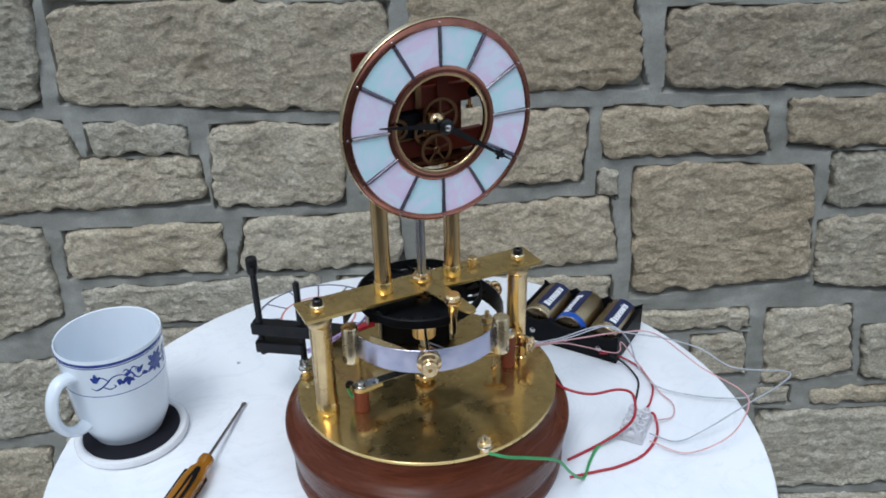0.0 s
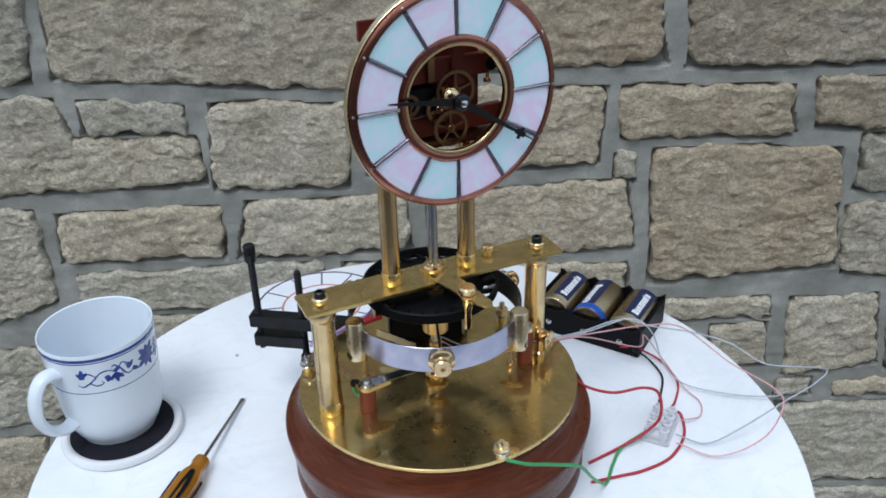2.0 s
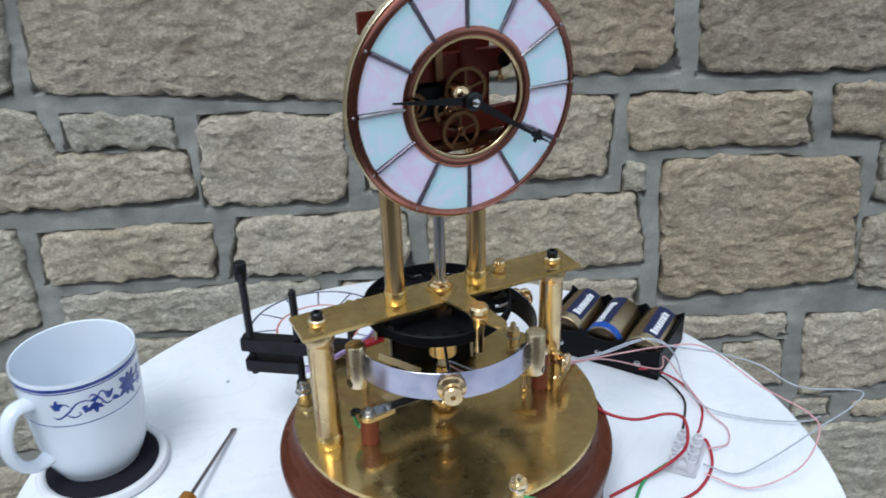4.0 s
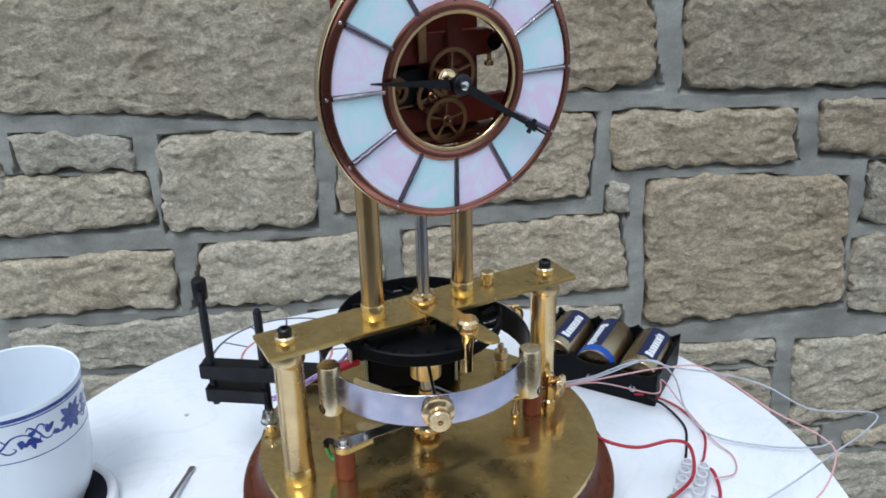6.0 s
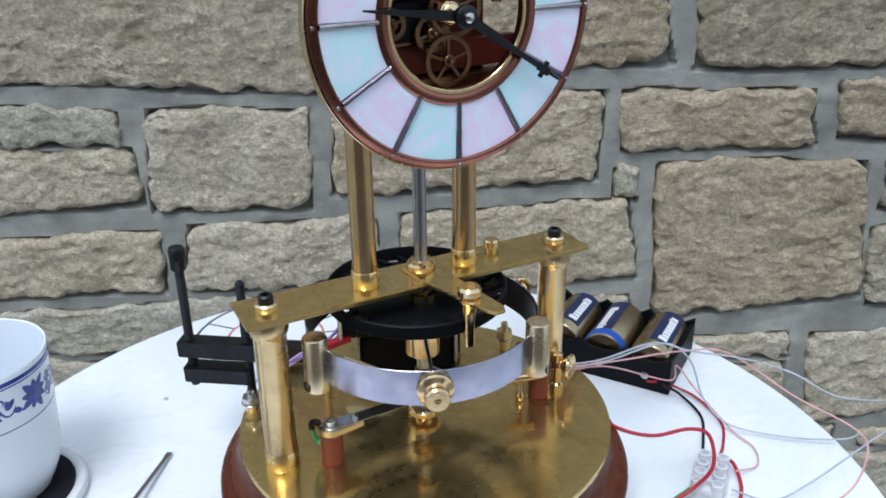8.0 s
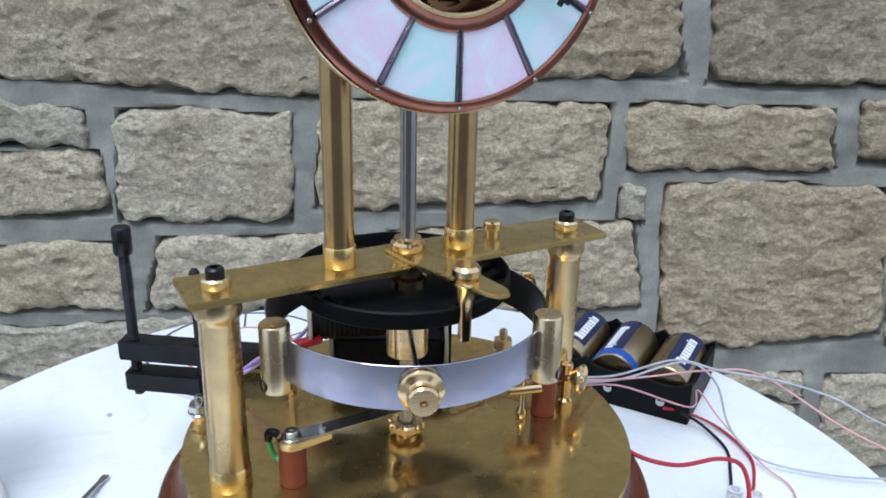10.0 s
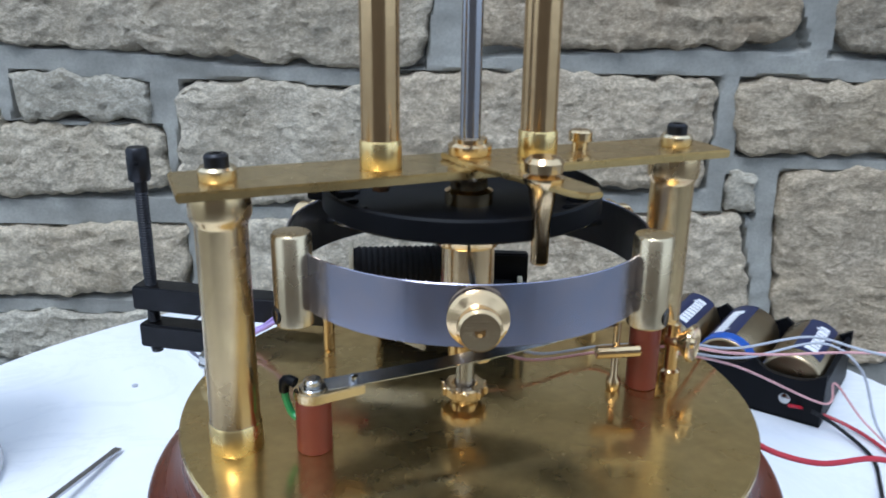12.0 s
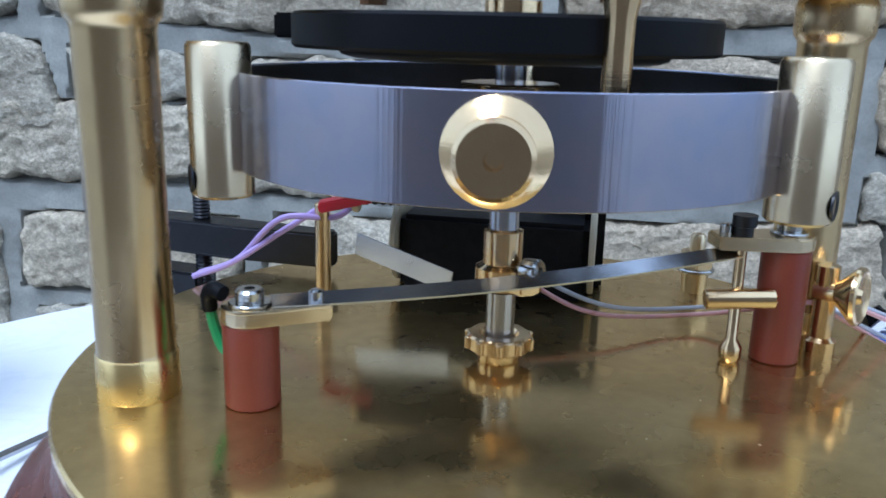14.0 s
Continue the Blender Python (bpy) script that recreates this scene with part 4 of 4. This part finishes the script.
def petal_shape(s, z, length, width, angle, bm):
    """A leaf lying on the mug's side; s is the arc in metres from the pattern's start."""
    n = 10
    c, sn = math.cos(angle), math.sin(angle)
    ring = []
    for k in range(n):
        t = 2 * math.pi * k / n
        px, pz = length * 0.5 * (1 + math.cos(t)), width * 0.5 * math.sin(t) * (1.0 - 0.35 * math.cos(t))
        x, zz = s + c * px - sn * pz, z + sn * px + c * pz
        r = mug_radius(zz) + 0.00018
        a = x / 0.0415
        ring.append(bm.verts.new((r * math.cos(a), r * math.sin(a), zz)))
    bm.faces.new(ring)


def flower(a, z, size):
    bm = bmesh.new()
    for k in range(9):
        petal_shape(radians(a) * 0.0415, z, size * (1.0 if k % 2 else 0.8), size * 0.42, 2 * math.pi * k / 9 + 0.2, bm)
    part("flower", bm, COBALT, mug, "cobalt flower")


def ribbon(points, bm):
    """A brush stroke on the mug's side: arc, height and half width along a smooth curve."""
    path = smooth_path([(q[0], q[2], q[1]) for q in points], 6)
    rows = []
    for k, p in enumerate(path):
        way = path[min(k + 1, len(path) - 1)] - path[max(k - 1, 0)]
        way = Vector((way.x, 0, way.z)).normalized()
        row = []
        for side in (1, -1):
            x, z = p.x - side * way.z * p.y, p.z + side * way.x * p.y
            a = x / 0.0415
            r = mug_radius(z) + 0.00018
            row.append(bm.verts.new((r * math.cos(a), r * math.sin(a), z)))
        rows.append(row)
    for p, q in zip(rows, rows[1:]):
        bm.faces.new((p[0], q[0], q[1], p[1]))


def scroll(a, z, flip, size=1.0):
    """A vine that sways along the band, with curled tendrils and pointed leaves."""
    bm = bmesh.new()
    s0 = radians(a) * 0.0415

    def at(u, h, w):
        return (s0 + 0.026 * size * u, z + flip * 0.0078 * h, w)

    ribbon([at(0, -0.7, 0.0002), at(0.15, -0.95, 0.0006), at(0.4, -0.35, 0.0007), at(0.62, 0.45, 0.0006), at(0.85, 0.55, 0.0005), at(1.05, 0.0, 0.0003)], bm)
    ribbon([at(0.32, -0.55, 0.0005), at(0.5, -0.95, 0.0006), at(0.66, -0.75, 0.0005), at(0.62, -0.45, 0.0003)], bm)
    ribbon([at(0.5, 0.1, 0.0004), at(0.36, 0.55, 0.0006), at(0.2, 0.5, 0.0005), at(0.2, 0.25, 0.0003)], bm)
    for u, h, length, angle in ((0.08, 0.0, 0.0075, 0.7), (0.16, 0.05, 0.0070, 1.5), (0.22, 0.0, 0.0062, 2.4), (0.72, 0.0, 0.0062, -0.8), (0.80, 0.1, 0.0056, -1.7), (0.95, 0.25, 0.0050, 0.5)):
        petal_shape(s0 + 0.026 * size * u, z + flip * 0.0078 * h, length * 1.2, 0.0036, flip * angle, bm)
    part("scroll", bm, COBALT, mug, "cobalt leaf scroll")


for a in (-16, 74, 164):
    flower(a, 0.0745, 0.0118)
    scroll(a - 78, 0.0735, 1, 1.1)
    scroll(a - 42, 0.0738, -1, 0.62)
    scroll(a + 15, 0.0735, -1, 0.55)

# ---- screwdriver ----
tip, neck, butt = Vector((-0.1733, 0.0675, 0.0020)), Vector((-0.1852, -0.0180, 0.0105)), Vector((-0.2043, -0.1087, 0.0118))
driver_dir = (butt - neck).normalized()
driver = empty("screwdriver", "small screwdriver with amber fluted handle on marble", "screwdriver", Matrix())
shaft_m = axis_to(tip - neck, neck)
SL = (tip - neck).length
sh = rod(0.0016, -0.004, SL - 0.008, 16, shaft_m)
slab([(-0.0016, 0), (0.0016, 0), (0.0022, 0.006), (0.0018, 0.0085), (-0.0018, 0.0085), (-0.0022, 0.006)], -0.0005, 0.0005, shaft_m @ pose(0, 0, SL - 0.0085, 90, 0, 0), sh, 0.0001)
part("shaft", sh, STEEL, driver, "steel blade")
grip = bmesh.new()
HL = (butt - neck).length
gm = axis_to(driver_dir, neck)
stations = ((0.0, 0.0040), (0.0015, 0.0062), (0.006, 0.0066), (0.010, 0.0058), (0.014, 0.0062), (0.020, 0.0088), (0.030, 0.0102), (0.060, 0.0106), (0.082, 0.0100), (HL - 0.004, 0.0090), (HL, 0.0060))
rings = []
for z, r in stations:
    deep = 0.10 if z > 0.016 else 0.02
    rings.append([grip.verts.new(gm @ Vector((r * (1 - deep * (0.5 + 0.5 * math.cos(8 * t))) * math.cos(t), r * (1 - deep * (0.5 + 0.5 * math.cos(8 * t))) * math.sin(t), z))) for t in [2 * math.pi * i / 64 for i in range(64)]])
for p, q in zip(rings, rings[1:]):
    for i in range(64):
        grip.faces.new((p[i], p[(i + 1) % 64], q[(i + 1) % 64], q[i]))
grip.faces.new(rings[0][::-1])
grip.faces.new(rings[-1])
part("grip", grip, AMBER, driver, "amber see-through fluted grip")
facing = gm.to_3x3().inverted() @ Vector((0.25, -0.55, 0.8))
top_turn = math.degrees(math.atan2(facing.y, facing.x)) + 90
for turn, half in ((0, 0.0030), (90, 0.0026), (-90, 0.0026), (180, 0.0026)):
    part("black_panel", slab([(-0.6 * half, 0.021), (0.6 * half, 0.021), (half, 0.034), (half, HL - 0.010), (-half, HL - 0.010), (-half, 0.034)], 0.0078, 0.0102, gm @ pose(0, 0, 0, 0, 0, top_turn + turn) @ pose(0, 0, 0, 90, 0, 0), None, 0.0005), BLACK, driver, "black grip panel")

# ---- clamp ----
clamp = empty("toolmaker_clamp", "black steel parallel clamp gripping the brass plate", "clamp", pose(-0.1572, 0.0662, 0, 0, 0, -9) @ Matrix.Diagonal((1.04, 1.04, 1, 1)))
part("upper_jaw", slab([(0, 0), (0.058, 0), (0.090, 0.003), (0.092, 0.008), (0.090, 0.0115), (0, 0.0115)], 0.0776, 0.0890, None, None, 0.0008), DARK_STEEL, clamp, "black steel jaw")
part("lower_jaw", slab([(0.002, 0.0), (0.044, 0.0), (0.044, 0.0115), (0.002, 0.0115)], 0.0590, 0.0705, None, None, 0.0008), DARK_STEEL, clamp, "black steel jaw")
screw_a = lathe([(0, 0.055), (0.0026, 0.055)] + [(0.0026 + 0.0003 * (k % 2), 0.056 + 0.0006 * k) for k in range(130)] + [(0.0026, 0.1385), (0, 0.1385)], 18, pose(0.0065, 0.0058, 0))
sa = part("screw", screw_a, DARK_STEEL, clamp, "black threaded clamp screw")
part("screw_head", lathe([(0, 0.138), (0.0042, 0.138), (0.0048, 0.139), (0.0048, 0.152), (0.0040, 0.1532), (0, 0.1532)], 24, pose(0.0065, 0.0058, 0)), DARK_STEEL, sa)
# solid black plug: the shade inside the tommy hole as colour
part("tommy_hole", rod(0.0012, -0.0049, 0.0049, 12, axis_to((0.4, -1, 0), (0.0065, 0.0058, 0.1465))), BLACK, sa)
sb = part("screw", lathe([(0, 0.046), (0.0026, 0.046)] + [(0.0026 + 0.0003 * (k % 2), 0.047 + 0.0006 * k) for k in range(138)] + [(0.0026, 0.1305), (0.0016, 0.132), (0, 0.132)], 18, pose(0.0430, 0.0058, 0)), DARK_STEEL, clamp, "black threaded clamp screw")
part("screw_head", rod(0.0046, 0.040, 0.050, 24, pose(0.0430, 0.0058, 0)), DARK_STEEL, sb)

# ---- spare dial on the table ----
spare = thing("spare_dial", lathe([(0, 0), (0.0662, 0), (0.0668, 0.0006), (0.0668, 0.0022), (0.0662, 0.0028), (0, 0.0028)], 96), PAPER_WHITE, "spare white dial with dark lines lying on marble", "clock dial", pose(-0.1241, 0.2206, 0) @ Matrix.Diagonal((1.036, 1.036, 1, 1)))
part("outer_line", hoop(0.0640, 0.0664, 0.0024, 0.0031, 96), INK_BLACK, spare)
part("pink_ring", hoop(0.0378, 0.0400, 0.0024, 0.0031, 96), PINK_RING, spare)
for k in range(12):
    m = pose(0, 0, 0, 0, 0, 30 * k + 8)
    part("radial_line", slab([(0.0400, -0.0008), (0.0640, -0.0008), (0.0640, 0.0008), (0.0400, 0.0008)], 0.0025, 0.00312, m, None, 0), INK_BLACK, spare)

# small crumb on the marble
thing("crumb", lathe([(0, 0), (0.0016, 0), (0.0018, 0.0007), (0.0008, 0.0013), (0, 0.0013)], 10), WIRE_GREY, "tiny grey crumb on white marble", "crumb", pose(-0.1943, 0.1353, 0))

# ---- wall of stones ----
# corners of each stone on the wall face: x and height, from the upper left clockwise
COURSE_TOP = [
    ((-0.606, 0.341), (-0.499, 0.317), (-0.523, 0.163), (-0.662, 0.159)),
    ((-0.480, 0.289), (-0.052, 0.280), (-0.064, 0.143), (-0.492, 0.165)),
    ((-0.024, 0.300), (0.255, 0.295), (0.281, 0.175), (-0.017, 0.161)),
    ((0.306, 0.265), (0.667, 0.269), (0.694, 0.164), (0.312, 0.167)),
]
COURSE_UPPER = [
    ((-0.667, 0.138), (-0.502, 0.134), (-0.482, 0.059), (-0.694, 0.050)),
    ((-0.687, 0.075), (-0.325, 0.080), (-0.318, 0.017), (-0.709, 0.001)),
    ((-0.467, 0.132), (-0.332, 0.123), (-0.337, 0.088), (-0.466, 0.090)),
    ((-0.298, 0.123), (-0.118, 0.124), (-0.128, 0.010), (-0.309, 0.007)),
    ((-0.088, 0.139), (0.210, 0.137), (0.207, 0.039), (-0.099, 0.023)),
    ((0.234, 0.136), (0.448, 0.135), (0.460, 0.075), (0.236, 0.072)),
    ((0.476, 0.143), (0.713, 0.146), (0.731, 0.081), (0.487, 0.080)),
    ((0.229, 0.046), (0.251, 0.046), (0.254, 0.012), (0.230, 0.010)),
]
COURSE_MIDDLE = [
    ((-0.712, -0.012), (-0.566, -0.024), (-0.565, -0.164), (-0.782, -0.242)),
    ((-0.535, -0.031), (-0.306, -0.018), (-0.313, -0.093), (-0.539, -0.100)),
    ((-0.269, -0.013), (-0.053, -0.012), (-0.048, -0.087), (-0.287, -0.095)),
    ((-0.018, -0.008), (0.245, 0.009), (0.263, -0.091), (-0.018, -0.100)),
    ((0.277, 0.053), (0.524, 0.050), (0.548, -0.124), (0.296, -0.145)),
    ((0.551, 0.065), (0.733, 0.070), (0.754, -0.009), (0.555, -0.008)),
    ((0.549, -0.036), (0.758, -0.025), (0.792, -0.151), (0.562, -0.137)),
]
COURSE_LOWER = [
    ((-0.524, -0.127), (-0.175, -0.110), (-0.177, -0.180), (-0.533, -0.177)),
    ((-0.142, -0.112), (0.254, -0.122), (0.256, -0.166), (-0.147, -0.171)),
    ((-0.788, -0.264), (-0.575, -0.245), (-0.596, -0.376), (-0.832, -0.410)),
    ((-0.536, -0.193), (-0.304, -0.198), (-0.320, -0.313), (-0.561, -0.309)),
    ((-0.286, -0.193), (0.023, -0.191), (0.021, -0.322), (-0.302, -0.314)),
    ((0.049, -0.186), (0.288, -0.192), (0.298, -0.329), (0.047, -0.323)),
    ((0.303, -0.184), (0.462, -0.180), (0.470, -0.209), (0.306, -0.210)),
    ((0.390, -0.226), (0.467, -0.225), (0.478, -0.294), (0.397, -0.296)),
    ((0.500, -0.183), (0.619, -0.176), (0.644, -0.293), (0.511, -0.314)),
    ((0.649, -0.214), (0.807, -0.208), (0.832, -0.302), (0.666, -0.307)),
    ((0.504, -0.327), (0.550, -0.326), (0.555, -0.350), (0.508, -0.352)),
    ((0.592, -0.332), (0.838, -0.325), (0.844, -0.348), (0.597, -0.354)),
]
COURSE_BASE = [
    ((-0.840, -0.434), (-0.644, -0.424), (-0.673, -0.586), (-0.889, -0.595)),
    ((-0.598, -0.353), (-0.252, -0.349), (-0.273, -0.556), (-0.640, -0.548)),
    ((-0.225, -0.350), (0.111, -0.358), (0.114, -0.564), (-0.244, -0.557)),
    ((0.137, -0.359), (0.465, -0.378), (0.491, -0.572), (0.143, -0.565)),
    ((0.513, -0.374), (0.849, -0.371), (0.888, -0.518), (0.532, -0.531)),
    ((0.574, -0.554), (0.897, -0.551), (0.937, -0.703), (0.595, -0.696)),
]


def joint_distance(xs, zs, stones):
    """Distance of every point of a grid from the nearest stone's outline, below nought inside a stone."""
    px, pz = np.meshgrid(xs, zs)
    best = np.full(px.shape, 1.0)
    for corners in stones:
        grown = [(x + (-0.005 if k in (0, 3) else 0.005), z + (0.005 if k < 2 else -0.005)) for k, (x, z) in enumerate(corners)]
        far = np.full(px.shape, 1.0)
        inside = np.full(px.shape, True)
        for k in range(4):
            (ax, az), (bx, bz) = grown[k], grown[(k + 1) % 4]
            ex, ez = bx - ax, bz - az
            t = np.clip(((px - ax) * ex + (pz - az) * ez) / (ex * ex + ez * ez), 0, 1)
            far = np.minimum(far, np.hypot(px - ax - t * ex, pz - az - t * ez))
            inside &= (px - ax) * ez - (pz - az) * ex > 0
        best = np.minimum(best, np.where(inside, -far, far))
    return best


def mortar_sheet():
    """Trowelled joints: a smooth proud ribbon with open cracks along the stones."""
    bm = bmesh.new()
    nx, nz = 860, 430
    x0, x1, z0, z1 = -1.3, 1.4, -0.735, 0.62
    gap = joint_distance(np.linspace(x0, x1, nx + 1), np.linspace(z0, z1, nz + 1), COURSE_TOP + COURSE_UPPER + COURSE_MIDDLE + COURSE_LOWER + COURSE_BASE)
    under = np.maximum(0, -np.gradient(gap, (z1 - z0) / nz, axis=0))
    grid = []
    for j in range(nz + 1):
        row = []
        for i in range(nx + 1):
            x, z = x0 + (x1 - x0) * i / nx, z0 + (z1 - z0) * j / nz
            g = float(gap[j, i])
            d = 0.003
            if g > -0.012:
                crack = -0.0048 + 0.0048 * float(under[j, i]) + 0.0050 * noise.fractal(Vector((x * 11, 5.3, z * 16)), 1.0, 2.0, 3)
                d = 0.0026 * noise.fractal(Vector((x * 12, 0.3, z * 20)), 1.0, 2.0, 3) + 0.0007 * noise.noise(Vector((x * 60, 2.3, z * 90)))
                lip = min(1.0, max(0.0, (g - crack) / 0.0028))
                d = d * lip + 0.0125 * (1 - lip) - 0.0015 * lip
            row.append(bm.verts.new((x, WALL_Y + 0.002 + d, z)))
        grid.append(row)
    for j in range(nz):
        for i in range(nx):
            bm.faces.new((grid[j][i], grid[j][i + 1], grid[j + 1][i + 1], grid[j + 1][i]))
    edge = [grid[0][0], grid[0][nx], grid[nz][nx], grid[nz][0]]
    back = [bm.verts.new((v.co.x, WALL_Y + 0.3, v.co.z)) for v in edge]
    bm.faces.new(back)
    rim = (grid[0], [r[nx] for r in grid], grid[nz][::-1], [r[0] for r in grid][::-1])
    for k, line in enumerate(rim):
        bm.faces.new([*line, back[(k + 1) % 4], back[k]])
    return bm


wall = thing("wall_stone", mortar_sheet(), MORTAR, "rough sandstone wall with wide grey mortar joints", "wall", kind="structure")


def stone(corners, seed, tone=(1.0, 1.0, 1.0)):
    """A rough-hewn block: bulging face, worn uneven edges sunk into the mortar."""
    a, b, c, d = (Vector((x, 0, z)) for x, z in corners)
    grow = 0.0050
    a, b, c, d = a + Vector((-grow, 0, grow)), b + Vector((grow, 0, grow)), c + Vector((grow, 0, -grow)), d + Vector((-grow, 0, -grow))
    wide, tall = max((b - a).length, (c - d).length), max((a - d).length, (b - c).length)
    nx, nz = max(6, min(110, int(wide / 0.0038))), max(5, min(60, int(tall / 0.0036)))
    bm = bmesh.new()
    grid = []
    o = seed * 7.31
    tilt_x, tilt_z = random.uniform(-0.03, 0.03), random.uniform(-0.04, 0.04)
    for j in range(nz + 1):
        row = []
        for i in range(nx + 1):
            u, v = i / nx, j / nz
            # pull the corners in so that the outline is rounded
            uu, vv = 2 * u - 1, 2 * v - 1
            du, dv = min(u, 1 - u) * wide, min(v, 1 - v) * tall
            p = (d * (1 - u) + c * u) * (1 - v) + (a * (1 - u) + b * u) * v
            centre = (a + b + c + d) / 4
            pull = 0.075 * (abs(uu) ** 5) * (abs(vv) ** 5)
            p = p + (centre - p) * pull
            edge_x = 0.0070 * noise.fractal(Vector((p.z * 48, o, p.x * 6)), 1.0, 2.0, 4)
            edge_z = 0.0070 * noise.fractal(Vector((p.x * 44, o + 3, p.z * 6)), 1.0, 2.0, 4)
            edge_x += 0.0045 * noise.noise(Vector((p.z * 17, o + 9, 0.5)))
            edge_z += 0.0045 * noise.noise(Vector((p.x * 15, o + 5, 0.5)))
            p = p + Vector((edge_x, 0, edge_z))
            e = min(du, dv)
            rise = 0.0225 * (1 - math.exp(-e / 0.0020))
            q = Vector((p.x, o, p.z * 1.5))
            rough = 0.0030 * noise.fractal(q * 18, 0.8, 2.0, 5) + 0.0034 * abs(noise.fractal(q * 40, 0.7, 2.1, 5)) + 0.0016 * noise.fractal(q * 110, 0.6, 2.0, 3) - 0.0018
            y = WALL_Y + 0.0155 - rise - rough * min(1, e / 0.005) + tilt_x * uu * wide * 0.08 + tilt_z * vv * tall * 0.10
            row.append(bm.verts.new((p.x, y, p.z)))
        grid.append(row)
    for j in range(nz):
        for i in range(nx):
            bm.faces.new((grid[j][i], grid[j][i + 1], grid[j + 1][i + 1], grid[j + 1][i]))
    ob = part("stone", bm, STONE, wall)
    ob.data.shade_smooth()
    ob.color = (*tone, 1)


# stone colours with the wall's light fall-off painted in: browner and darker towards the upper right, paler lower down
LIT_TONES = [0.86, 0.92, 0.84, 0.74, 1.0, 1.06, 0.98, 1.08, 1.02, 0.92, 0.78, 1.0, 1.10, 1.14, 1.16, 1.08, 0.94, 0.90, 0.92]
BROWN = {1: 0.95, 2: 0.86, 3: 0.88, 7: 0.95, 8: 0.88, 9: 0.93, 10: 0.86, 15: 0.93, 16: 0.90}
for n, corners in enumerate(COURSE_TOP + COURSE_UPPER + COURSE_MIDDLE + COURSE_LOWER + COURSE_BASE):
    shade = LIT_TONES[n] if n < len(LIT_TONES) else 1.08
    stone(corners, n + 1, (shade, shade * (1 + BROWN.get(n, 1.0)) / 2, shade * BROWN.get(n, 1.0)))


def outer_rows(x0, x1, z0, z1, seed):
    """Stones past the measured stretch, laid in plain courses."""
    rng = random.Random(seed)
    z = z0
    while z < z1 - 0.05:
        h = min(rng.uniform(0.07, 0.15), z1 - z)
        x = x0
        while x < x1 - 0.04:
            w = min(rng.uniform(0.12, 0.34), x1 - x)
            stone(((x + 0.012, z + h - 0.012), (x + w - 0.012, z + h - 0.012), (x + w - 0.012, z + 0.012), (x + 0.012, z + 0.012)), rng.randint(60, 900), (0.9, 0.9, 0.9))
            x += w
        z += h


outer_rows(-1.28, 1.38, 0.350, 0.61, 5)
outer_rows(-1.28, -0.895, -0.72, 0.350, 6)
outer_rows(0.945, 1.38, -0.72, 0.350, 7)
